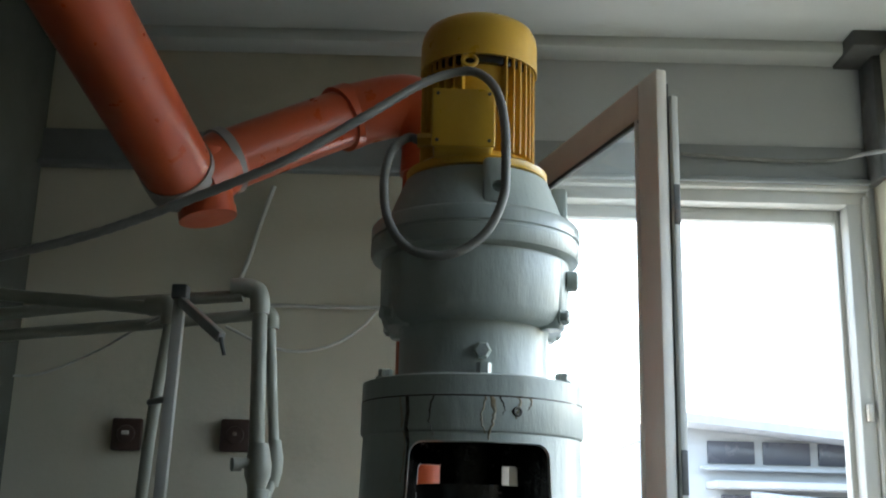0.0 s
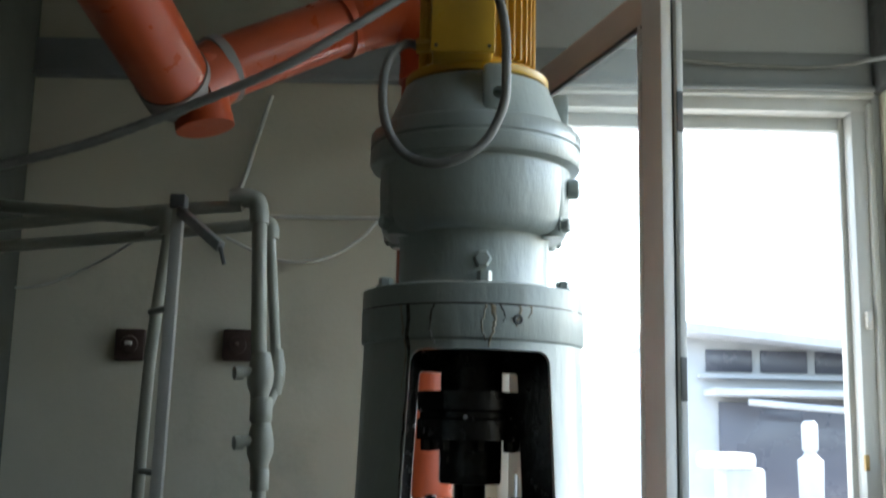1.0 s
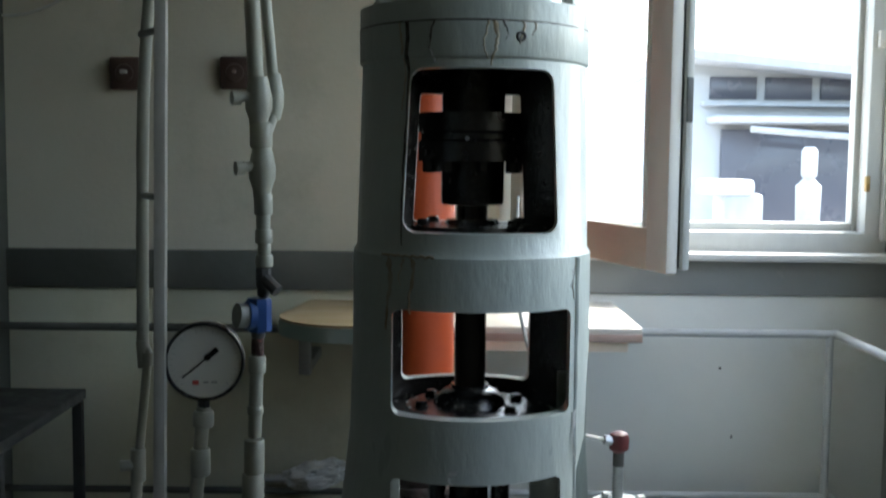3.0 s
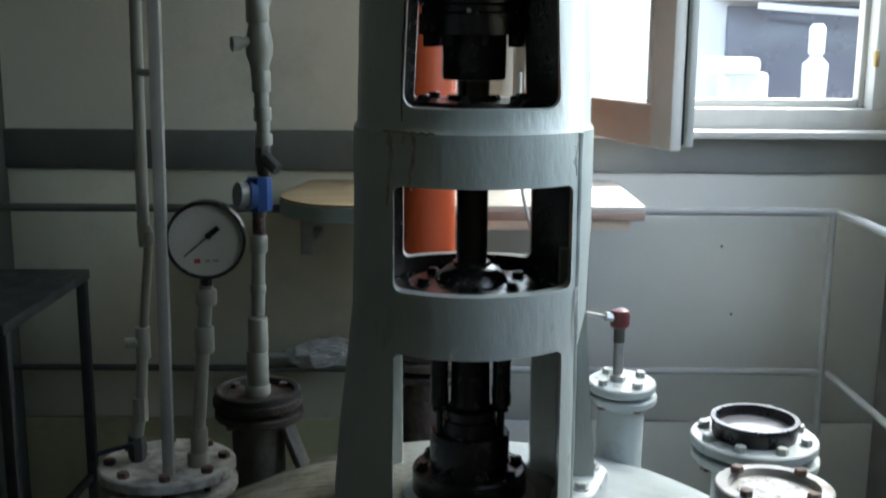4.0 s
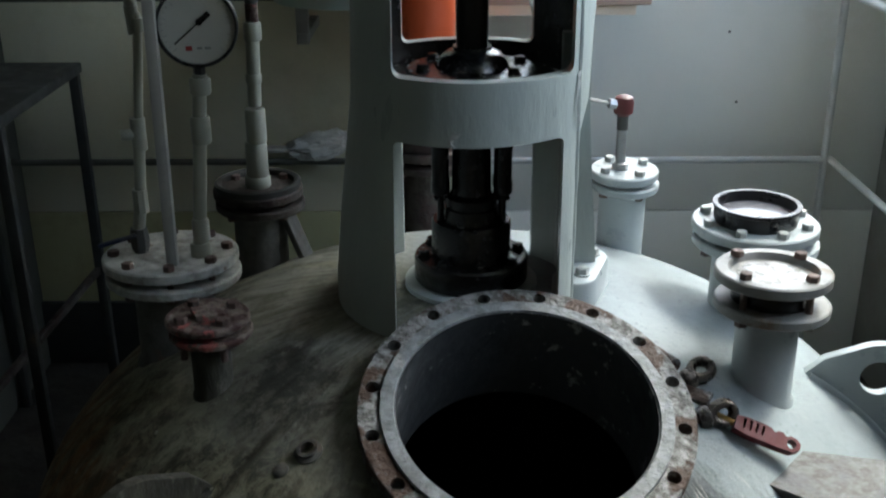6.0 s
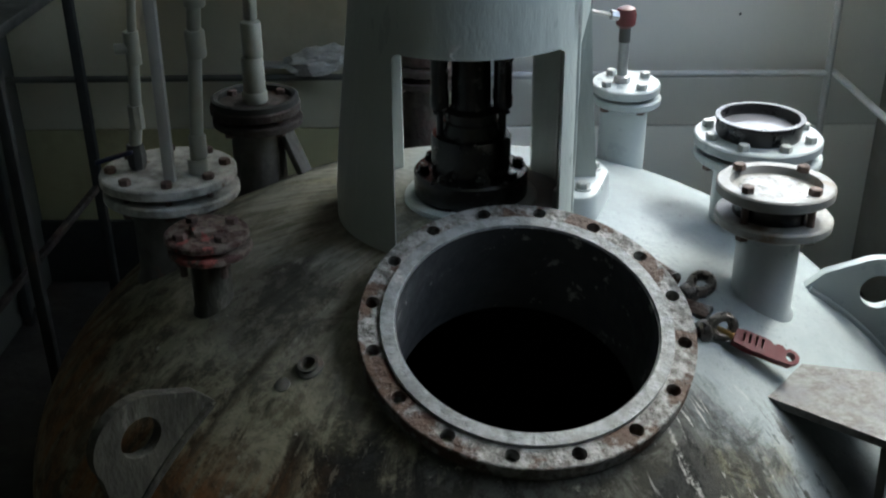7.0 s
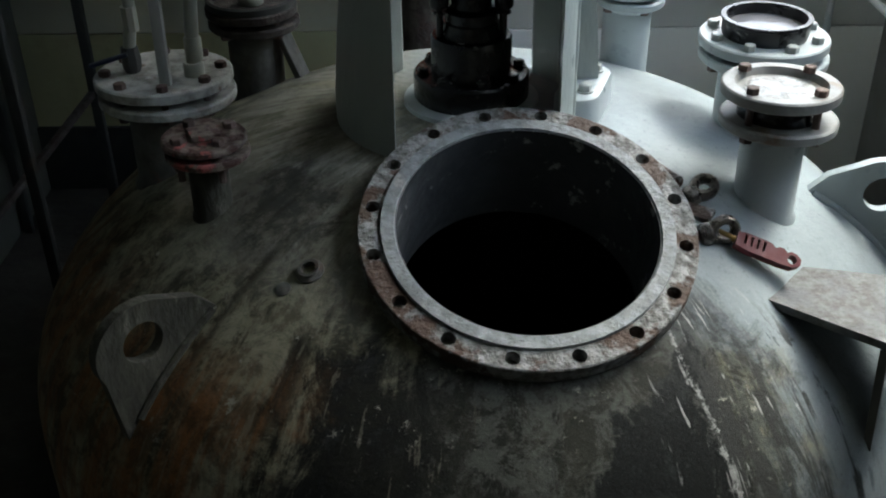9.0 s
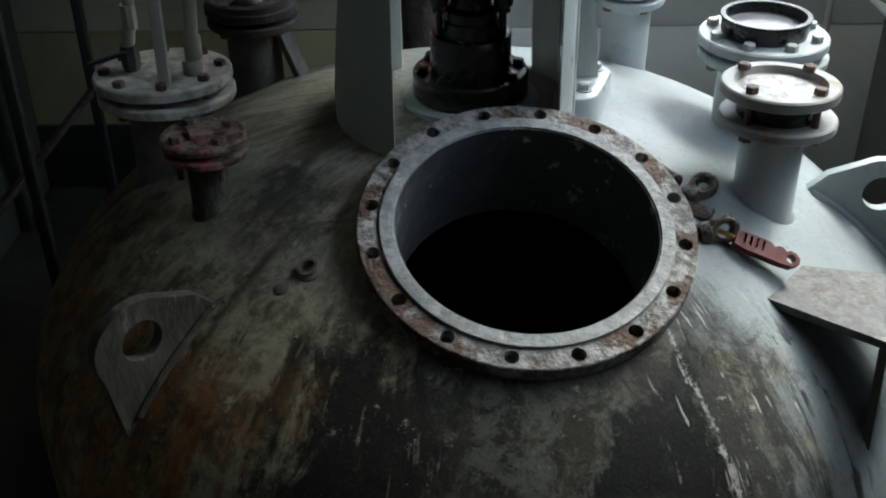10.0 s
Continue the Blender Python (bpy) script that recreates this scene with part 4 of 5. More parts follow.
part("rim", lathe([(0.18, 2.064), (0.193, 2.070), (0.1965, 2.078), (0.1965, 2.098), (0.193, 2.1), (0.193, 2.104), (0.1965, 2.106), (0.1965, 2.128), (0.192, 2.134), (0.175, 2.138)], 96, AM), GREEN_PAINT, gearbox)
part("cover", lathe([(0.170, 2.130), (0.166, 2.148), (0.150, 2.19), (0.137, 2.222), (0.120, 2.228)], 96, AM), GREEN_PAINT, gearbox)
for k, a in enumerate((-152, -90, -28, 28, 90, 152)):
    t = AM @ Matrix.Rotation(radians(a), 4, "Z")
    part("boss", lathe([(0.018, 1.935), (0.022, 1.94), (0.022, 2.06)], 20, t @ spot(0.156, 0, 0)), GREEN_PAINT, gearbox) if k not in (1, 4) else None
    if k not in (1, 4):
        attach("bolt", hex_green, gearbox, "", t @ spot(0.174, 0, 1.956) @ Matrix.Rotation(radians(90), 4, "Y"))
part("plug", lathe([(0.016, 0), (0.016, 0.014), (0.012, 0.018)], 6, spot(AX + 0.012, AY - 0.130, 1.885) @ Matrix.Rotation(radians(90), 4, "X")), GREEN_PAINT, gearbox)
part("plug", lathe([(0.013, 0), (0.013, 0.02)], 6, spot(AX + 0.015, AY - 0.150, 1.842)), GREEN_PAINT, gearbox)
part("plug", lathe([(0.019, 0), (0.019, 0.018), (0.014, 0.022)], 24, spot(AX + 0.166, AY - 0.05, 2.03) @ Matrix.Rotation(radians(90), 4, "Y")), GREEN_PAINT, gearbox)
part("lifting_lug", cut(block((AX + 0.028, AY - 0.155, 2.185), (0.042, 0.03, 0.085), 0.012), [rod((AX + 0.034, AY - 0.3, 2.172), (AX + 0.034, AY, 2.172), 0.011)]), GREEN_PAINT, gearbox)
part("side_lug", block((AX + 0.158, AY + 0.01, 2.18), (0.03, 0.05, 0.085), 0.008), GREEN_PAINT, gearbox)

motor = thing("electric_motor", (AX, AY, 2.228), "yellow finned electric motor on top of the gearbox", "motor")
part("base_flange", lathe([(0.133, 2.228), (0.135, 2.232), (0.135, 2.242), (0.125, 2.248), (0.104, 2.262)], 64, AM), YELLOW, motor)
# Black ring drawn in place of the shade in the gap below the cowl.
part("fan_gap", lathe([(0.1045, 2.436), (0.1045, 2.4515)], 48, AM), OILY_BLACK, motor, "black ring standing for the shaded gap under the fan cowl")
part("body", lathe([(0.094, 2.25), (0.094, 2.46)], 64, AM), YELLOW, motor)
fin = block((0.101, 0, 2.362), (0.020, 0.0035, 0.196), 0.001)
me = bpy.data.meshes.new("cooling_fin")
fin.to_mesh(me)
fin.free()
me.materials.append(YELLOW)
for k in range(40):
    a = 9.0 * k
    if not 258 < a < 292:
        attach("cooling_fin", me, motor, "", AM @ Matrix.Rotation(radians(a), 4, "Z"))
part("fan_cowl", lathe([(0.108, 2.452), (0.1145, 2.45), (0.1145, 2.506), (0.112, 2.523), (0.105, 2.536), (0.092, 2.545), (0.07, 2.549), (0.03, 2.550)], 64, AM), YELLOW, motor)
box_part = part("terminal_box", block((AX - 0.030, 1.805, 2.292), (0.108, 0.085, 0.105), 0.010), YELLOW, motor)
part("box_lid", block((AX - 0.030, 1.757, 2.292), (0.112, 0.012, 0.109), 0.006), YELLOW, box_part)
for sx in (-1, 1):
    for sz in (-1, 1):
        part("screw", lathe([(0.0035, 0), (0.003, 0.002)], 8, spot(AX - 0.030 + sx * 0.046, 1.751, 2.292 + sz * 0.044) @ Matrix.Rotation(radians(90), 4, "X")), DARK_METAL, box_part)
part("cable_gland", rod((AX - 0.083, 1.80, 2.265), (AX - 0.112, 1.80, 2.263), 0.013, 6), YELLOW, motor)
part("hook", ring_body([(0.013 + 0.004 * math.cos(2 * math.pi * k / 8), 0.004 * math.sin(2 * math.pi * k / 8)) for k in range(8)], 20, spot(AX - 0.02, AY - 0.112, 2.435) @ Matrix.Rotation(radians(70), 4, "X")), YELLOW, motor)

conduit = thing("motor_cable", (-0.766, 1.750, 2.016), "grey ribbed flexible conduit looping round the motor", "cable")
part("hose", tube([(-0.822, 1.750, 2.001), (-0.766, 1.750, 2.016), (-0.600, 1.730, 2.057), (-0.447, 1.710, 2.112), (-0.286, 1.690, 2.178), (-0.157, 1.700, 2.264), (-0.063, 1.735, 2.342), (-0.004, 1.750, 2.374), (0.041, 1.742, 2.372), (0.074, 1.730, 2.335),
                   (0.089, 1.715, 2.266), (0.091, 1.700, 2.179), (0.087, 1.700, 2.127), (0.061, 1.700, 2.069), (0.018, 1.700, 2.035), (-0.029, 1.705, 2.026), (-0.077, 1.720, 2.047), (-0.108, 1.735, 2.099), (-0.117, 1.750, 2.169), (-0.107, 1.770, 2.231), (-0.081, 1.795, 2.266), (AX - 0.108, 1.80, 2.263)], 0.0086, 10, 14, None, 0.12), CONDUIT, conduit)


# ---- nozzles on the dome ----
bolt_kinds = {"rusty": hex_mesh("bolt", 0.0112, 0.011, BOLT_RUSTY, False), "painted": hex_mesh("bolt", 0.0115, 0.012, BOLT_PAINTED, False)}


def nozzle(x, y, top, od, pipe_r, count, kind, mat, label, cover=0.02, gap=0.014, lower=0.018, dish=0.0, turn=0.0, pipe_mat=None, long_bolts=0.0, tilt=(0, 0)):
    """A pipe stub with a flange and a bolted cover."""
    base = min(dome_z(x + dx, y + dy) for dx in (-pipe_r, 0, pipe_r) for dy in (-pipe_r, 0, pipe_r)) - 0.01
    t = thing("flanged_nozzle", (x, y, dome_z(x, y)), label, "pipe flange", "nozzles on the dome")
    m = spot(x, y, top) @ pose(0, 0, 0, *tilt)
    r = od / 2
    z1 = -cover - gap
    part("pipe", lathe([(pipe_r * 1.12, base - top), (pipe_r * 1.1, base - top + 0.02), (pipe_r, base - top + 0.03), (pipe_r, z1 - lower * 0.5)], 40, m), pipe_mat or NOZZLE_PAINT, t)
    part("weld_neck_flange", lathe([(pipe_r, z1 - lower - 0.012), (pipe_r * 1.2, z1 - lower), (r - 0.003, z1 - lower), (r, z1 - lower + 0.003), (r, z1 - 0.003), (r - 0.003, z1), (0.01, z1)], 56, m @ pose(0.004, 0, 0, 0, 1.0, 0)), mat, t)
    part("gasket", lathe([(r * 0.68, z1), (r * 0.68, -cover)], 40, m), OILY_BLACK, t)
    top_profile = [(r - 0.003, -cover), (r, -cover + 0.003), (r, -0.003), (r - 0.003, 0)]
    if dish:
        top_profile += [(dish + 0.006, 0), (dish, -0.012), (dish * 0.9, -0.014), (0.01, -0.013)]
    else:
        top_profile += [(0.01, 0.0)]
    part("cover", lathe(top_profile, 56, m), mat, t)
    for k in range(count):
        a = radians(360 * k / count + turn)
        bx, by = (r - 0.022) * math.cos(a), (r - 0.022) * math.sin(a)
        attach("bolt", bolt_kinds[kind], t, "", m @ spot(bx, by, 0) @ Matrix.Rotation(radians(37 * k), 4, "Z"))
        if gap or long_bolts:
            part("stud", lathe([(0.0065, z1 - lower - 0.012 - long_bolts), (0.0065, -cover + 0.001)], 8, m @ spot(bx, by, 0)), BOLT_RUSTY, t)
        part("nut", lathe([(0.0115, z1 - lower - 0.011), (0.0115, z1 - lower)], 6, m @ spot(bx, by, 0)), BOLT_RUSTY, t)
    return t, m


n1, m1 = nozzle(-0.523, 1.95, 0.785, 0.254, 0.075, 8, "rusty", CHALK_FLANGE, "chalk-white corroded flange carrying the gauge pipes", turn=12, tilt=(-2, 0), pipe_mat=GRIMY_DIM)
n6, m6 = nozzle(-0.402, 1.70, 0.772, 0.142, 0.034, 4, "rusty", RED_RUST, "small rust-red blind flange on a thin pipe", cover=0.013, gap=0.010, lower=0.013, turn=40, long_bolts=0.02, pipe_mat=LUG_GRIME)
part("plate", block((0.0, 0.0, 0.004), (0.05, 0.042, 0.010), 0.003, m6 @ pose(0, 0, 0, 2, 3, 25)), RED_RUST, n6, "flaked square centre plate")
n5, m5 = nozzle(0.5535, 1.73, 0.842, 0.195, 0.053, 4, "rusty", NOZZLE_BLIND, "pale grey flange with a dished cover and rusty bolts", gap=0.036, dish=0.070, turn=38, tilt=(-1.5, 0))
part("dish", lathe([(0.058, -0.0128), (0.058, -0.0105), (0.048, -0.0095), (0.01, -0.010)], 40, m5), DISH_CHALK, n5, "chalk-white dished centre")
n4, m4 = nozzle(0.597, 2.0, 0.826, 0.240, 0.075, 8, "painted", NOZZLE_PAINT, "white painted flange with a black plastic ring on top", gap=0.012, turn=15)
part("ring", ring_body([(0.078, 0.0), (0.080, 0.008), (0.080, 0.028), (0.083, 0.030), (0.083, 0.036), (0.074, 0.036), (0.072, 0.032), (0.072, 0.010), (0.001, 0.010), (0.001, 0.0)], 56, m4), BLACK_PLASTIC, n4, "black plastic ring holding a film of water")
part("water", lathe([(0.0715, 0.012), (0.0715, 0.016)], 40, m4), PUDDLE, n4)
n3, m3 = nozzle(0.396, 2.33, 0.826, 0.150, 0.052, 4, "painted", NOZZLE_PAINT, "white painted flange carrying a thermometer pocket", gap=0.008, turn=30, tilt=(3, 0))
# The dark grimy tone of this pipe stands for the shade on it.
n2, m2 = nozzle(-0.412, 2.29, 0.800, 0.195, 0.058, 4, "rusty", RUSTY_FLANGE, "dark rusty flange under the water pipe", gap=0.01, turn=50, pipe_mat=GRIMY_DIM)
part("lip", ring_body([(0.080, 0.0), (0.080, 0.013), (0.088, 0.016), (0.094, 0.013), (0.094, 0.0)], 40, m2), TABLE_DARK, n2, "dark raised lip")
part("gusset", bar(m2 @ Vector((0.060, -0.01, -0.055)), m2 @ Vector((0.112, -0.02, -0.19)), 0.055, 0.014), GRIMY_DIM, n2)
n7, m7 = nozzle(-0.052, 2.60, 0.800, 0.200, 0.06, 4, "rusty", RUSTY_FLANGE, "dark flange under the vent pipe behind the lantern", turn=45, pipe_mat=RUSTY_FLANGE)

# thermometer on its pocket
thermo = thing("thermometer", (0.386, 2.33, 0.826), "thermometer with a red head on a steel stem", "thermometer")
part("stem", rod((0.386, 2.33, 0.826), (0.386, 2.33, 0.945), 0.0115), ZINC, thermo)
part("collar", lathe([(0.018, 0.826), (0.018, 0.838), (0.012, 0.842)], 6, spot(0.386, 2.33, 0)), ZINC, thermo)
part("stem_band", rod((0.386, 2.33, 0.915), (0.386, 2.33, 0.947), 0.0125), DARK_METAL, thermo)
part("head", lathe([(0.012, 0), (0.021, 0.008), (0.0225, 0.03), (0.019, 0.042), (0.008, 0.047)], 24, spot(0.386, 2.33, 0.945)), RED_HEAD, thermo, "scuffed red head")
part("side_nut", rod((0.374, 2.325, 0.972), (0.352, 2.32, 0.976), 0.011, 6), ZINC, thermo)
part("lead", tube([(0.352, 2.32, 0.976), (0.30, 2.31, 0.99), (0.25, 2.30, 1.02), (0.20, 2.28, 1.12), (0.155, 2.30, 1.30), (0.16, 2.4, 1.5)], 0.004, 8), WHITE_CABLE, thermo)

# ---- lugs, clamp bolts and other fittings on the dome ----


def lifting_lug(deg, mat, label):
    """An upright plate with a hole, welded to the slope of the dome along a radius."""
    t = thing("lifting_lug", (VX + 0.7 * math.cos(radians(deg)), VY + 0.7 * math.sin(radians(deg)), 0.53), label, "lifting lug", "lifting lugs")
    m = spot(VX, VY, 0) @ Matrix.Rotation(radians(deg), 4, "Z")
    out = [(0.622, 0.582), (0.655, 0.615)]
    for k in range(15):
        a = radians(122 - 150 * k / 14)
        out.append((0.755 + 0.080 * math.cos(a), 0.576 + 0.074 * math.sin(a)))
    out += [(0.805, 0.40), (0.70, 0.46)]
    bm = bmesh.new()
    f, b = [bm.verts.new((x, -0.01, z)) for x, z in out], [bm.verts.new((x, 0.01, z)) for x, z in out]
    bm.faces.new(f)
    bm.faces.new(b[::-1])
    for i in range(len(f)):
        bm.faces.new((f[i], b[i], b[(i + 1) % len(f)], f[(i + 1) % len(f)]))
    bmesh.ops.transform(bm, matrix=m, verts=bm.verts[:])
    for side in (-1, 1):
        seam = [m @ Vector((r, side * 0.013, dome_z(VX + r, VY) + 0.002)) for r in (0.63, 0.67, 0.71, 0.75, 0.785)]
        part("weld_bead", tube(seam, 0.007, 8, 4, ribs=0.0), mat, t)
    part("plate", cut(bm, [rod(m @ Vector((0.755, -0.2, 0.582)), m @ Vector((0.755, 0.2, 0.582)), 0.034, 32)]), mat, t, "", 30)


lifting_lug(-133.5, LUG_GRIME, "grimy stained lifting lug with a round hole")
lifting_lug(-8.5, NOZZLE_PAINT, "pale grey lifting lug with a round hole")

bracket = thing("support_bracket", (0.66, 1.43, 0.47), "chalky grey support bracket with a flat top plate", "bracket")
bm = bmesh.new()
P0, P1, P2, P3 = (0.508, 1.490, 0.575), (0.591, 1.585, 0.575), (0.830, 1.531, 0.575), (0.737, 1.305, 0.575)
top = [bm.verts.new((x, y, 0.575)) for x, y, z in (P0, P3, P2, P1)]
low = [bm.verts.new((x, y, 0.561)) for x, y, z in (P0, P3, P2, P1)]
bm.faces.new(top)
bm.faces.new(low[::-1])
for i in range(4):
    bm.faces.new((top[i], low[i], low[(i + 1) % 4], top[(i + 1) % 4]))
part("top_plate", bm, PLATE_CHALK, bracket)
bm = bmesh.new()
ring = [(0.646, 1.372, 0.562), (0.652, 1.362, 0.375), (0.690, 1.440, 0.375), (0.715, 1.510, 0.562)]
f = [bm.verts.new(p) for p in ring]
b = [bm.verts.new((p[0] + 0.011, p[1] - 0.006, p[2])) for p in ring]
bm.faces.new(f)
bm.faces.new(b[::-1])
for i in range(4):
    bm.faces.new((f[i], b[i], b[(i + 1) % 4], f[(i + 1) % 4]))
part("web_plate", bm, DARK_METAL, bracket)


def eye_bolt(at, way, roll, label):
    """A swing bolt: an eye nut on a threaded shank."""
    t = thing("swing_bolt", at, label, "eye bolt", "swing bolts of the manhole")
    m = along(at, Vector(at) + Vector(way))[0] @ Matrix.Rotation(radians(roll), 4, "Z")
    bm = bmesh.new()
    rows = []
    for k in range(28):
        a = 2 * math.pi * k / 28
        stretch = 1.0 + 0.35 * max(0.0, -math.sin(a))
        rows.append([bm.verts.new(m @ Vector(((0.0165 + 0.0085 * math.cos(c)) * math.cos(a), 0.0125 * math.sin(c), 0.030 + (0.0165 + 0.0085 * math.cos(c)) * math.sin(a) * stretch))) for c in (2 * math.pi * j / 10 for j in range(10))])
    for p, q in zip(rows, rows[1:] + rows[:1]):
        for j in range(10):
            bm.faces.new((p[j], p[(j + 1) % 10], q[(j + 1) % 10], q[j]))
    part("eye", bm, EYE_STEEL, t)
    part("nut", lathe([(0.017, -0.012), (0.019, -0.004), (0.019, 0.004), (0.015, 0.008)], 16, m), EYE_STEEL, t)
    part("shank", lathe([(0.0085, -0.05), (0.0085, -0.01)], 12, m), RUSTY_FLANGE, t)
    return t


eye_bolt((0.412, 1.668, 0.665), (0.6, 0.35, 0.25), 20, "blackened eye nut of a manhole swing bolt")
eye_bolt((0.422, 1.577, 0.645), (0.75, 0.1, 0.15), 70, "oily eye nut of a manhole swing bolt")
part_hinge = thing("manhole_hinge", (0.376, 1.702, 0.685), "worn hinge knuckle on the rim of the manhole", "hinge")
part("knuckle", rod((0.359, 1.718, 0.690), (0.386, 1.668, 0.690), 0.013), DIRTY_FLANGE, part_hinge)
part("hinge_leaf", block((0, 0, 0), (0.05, 0.03, 0.012), 0.004, Matrix.Translation((0.417, 1.628, 0.655)) @ pose(0, 0, 0, 15, 0, -35)), DIRTY_FLANGE, part_hinge)

HA, HB = Vector((0.466, 1.567, 0.640)), Vector((0.566, 1.541, 0.606))
handle = thing("red_handle", HA, "red plastic-coated lever with a fluted grip", "handle")
ax_z = (HB - HA).normalized()
ax_y = Vector((-0.05, -0.55, 0.83))
ax_y = (ax_y - ax_z * ax_y.dot(ax_z)).normalized()
hm = Matrix((ax_y.cross(ax_z), ax_y, ax_z)).transposed().to_4x4()
hm.translation = HA
bm = bmesh.new()
side = [(-0.012, 0.0), (-0.015, 0.02), (-0.015, 0.075), (-0.013, 0.098), (-0.004, 0.109), (0.006, 0.108), (0.012, 0.100), (0.013, 0.090), (0.009, 0.084),
        (0.014, 0.077), (0.013, 0.069), (0.009, 0.064), (0.014, 0.057), (0.015, 0.048), (0.015, 0.015), (0.012, 0.0)]
f, b = [bm.verts.new(hm @ Vector((x, -0.0085, z))) for x, z in side], [bm.verts.new(hm @ Vector((x, 0.0085, z))) for x, z in side]
bm.faces.new(f)
bm.faces.new(b[::-1])
for i in range(len(side)):
    bm.faces.new((f[i], b[i], b[(i + 1) % len(side)], f[(i + 1) % len(side)]))
slots = [block((0.003, 0, 0.014 + 0.0105 * k), (0.017, 0.05, 0.0045), 0.0015, hm) for k in range(4)]
slots.append(lathe([(0.0078, -0.05), (0.0078, 0.05)], 16, hm @ spot(0.0, 0, 0.094) @ Matrix.Rotation(radians(90), 4, "X")))
part("grip", cut(bm, slots), RED_PLASTIC, handle, "", 30)
part("grip_core", block((-0.001, -0.002, 0.034), (0.026, 0.007, 0.062), 0.002, hm), RED_PLASTIC, handle)
part("stem", rod(HA, Vector((0.429, 1.590, 0.648)), 0.006), BRASS, handle)
tap = thing("drain_stub", (-0.214, 1.501, 0.632), "small corroded threaded stub on the dome", "pipe stub")
sm = on_dome(*(-0.213, 1.493, 0.632)[:2])
part("stub", ring_body([(0.017, -0.01), (0.017, 0.011), (0.012, 0.011), (0.012, -0.01)], 24, sm), GRIMY_DIM, tap)
part("collar", ring_body([(0.023, -0.01), (0.023, 0.003), (0.017, 0.006), (0.017, -0.01)], 24, sm), GRIMY_DIM, tap)
plug = thing("dome_plug", (-0.254, 1.471, 0.612), "small round plug welded to the dome", "plug")
part("disc", lathe([(0.013, -0.01), (0.013, 0.002), (0.01, 0.0035)], 18, on_dome(*(-0.254, 1.471, 0.612)[:2])), GRIMY_DIM, plug)

# ---- gauge, valve and stand on the white flange ----
gauge = thing("pressure_gauge", (-0.456, 1.900, 0.834), "round pressure gauge with a black rim on plastic pipes", "gauge")
GC = Vector((-0.423, 1.900, 1.220))
gm = Matrix.Translation(GC) @ Matrix.Rotation(radians(8), 4, "Z") @ Matrix.Rotation(radians(90), 4, "X")
part("case", lathe([(0.066, -0.045), (0.068, -0.04), (0.068, 0.0)], 56, gm), BLACK_PLASTIC, gauge)
part("bezel", ring_body([(0.0705, -0.012), (0.0705, 0.006), (0.068, 0.009), (0.0645, 0.009), (0.064, 0.004), (0.064, -0.012)], 64, gm), BLACK_PLASTIC, gauge)
part("dial", lathe([(0.0645, 0.0), (0.0645, 0.002)], 56, gm), GAUGE_FACE, gauge)
HUB = Vector((0.005, 0.008, 0.0))
part("pointer", block((-0.018, 0, 0), (0.078, 0.0024, 0.0012), 0, gm @ Matrix.Translation(HUB + Vector((0, 0, 0.0045))) @ Matrix.Rotation(radians(40), 4, "Z")), BLACK_PLASTIC, gauge)
part("counterweight", block((0.012, 0, 0), (0.022, 0.010, 0.0014), 0.0005, gm @ Matrix.Translation(HUB + Vector((0, 0, 0.005))) @ Matrix.Rotation(radians(40), 4, "Z")), BLACK_PLASTIC, gauge)
part("hub", lathe([(0.006, 0.003), (0.006, 0.007)], 16, gm @ Matrix.Translation(HUB)), BLACK_PLASTIC, gauge)
for k in range(28):
    a = radians(225 - 270 * k / 27)
    big = k % 3 == 0
    part("tick", block((0.0555 if big else 0.058, 0, 0.0026), (0.008 if big else 0.004, 0.0008, 0.0006), 0, gm @ Matrix.Rotation(a, 4, "Z")), DULL_STEEL, gauge)
part("print", block((-0.016, -0.037, 0.0026), (0.011, 0.008, 0.0006), 0, gm), RED_MARK, gauge, "small red printed mark")
for dx, w in ((0.002, 0.009), (0.016, 0.011)):
    part("print", block((dx, -0.037, 0.0026), (w, 0.004, 0.0006), 0, gm), DULL_STEEL, gauge)
part("fitting", lathe([(0.011, -0.025), (0.011, 0.0)], 6, Matrix.Translation(GC + Vector((-0.006, 0.015, -0.062)))), BLACK_PLASTIC, gauge)
GP = [GC + Vector((-0.006, 0.015, -0.085)), Vector((-0.446, 1.922, 0.96)), Vector((-0.463, 1.930, 0.822))]
GP[2].z = 0.784
GP[1] = GP[0].lerp(GP[2], 0.5)
part("pipe", tube([GP[0], GP[1], GP[2]], 0.0125, 14), PPR, gauge)
for f0, l, r in ((0.02, 0.03, 0.019), (0.22, 0.05, 0.018), (0.78, 0.045, 0.016), (0.92, 0.05, 0.019)):
    p = GP[0].lerp(GP[2], f0)
    part("coupling", lathe([(r * 0.85, -l), (r, -l + 0.004), (r, -0.004), (r * 0.85, 0)], 18, Matrix.Translation(p)), PPR, gauge)

# the plastic pipe that drops from the wall to the valve on the white flange
LT = [Vector((-0.523, 1.970, 1.974)), Vector((-0.543, 1.960, 1.678)), Vector((-0.547, 1.950, 1.228))]
LV = [Vector((-0.539, 1.950, 1.214)), Vector((-0.558, 1.950, 1.017)), Vector((-0.569, 1.950, 0.885)), Vector((-0.579, 1.950, 0.799))]
drop = thing("drop_pipe", LV[3], "cream plastic drop pipe ending in a ball valve", "pipe")
part("pipe", tube([LT[0], LT[1], LT[2]], 0.0108, 14), PPR, drop)
part("thin_pipe", tube([LT[2], LV[0], LV[1]], 0.008, 10), PPR, drop)
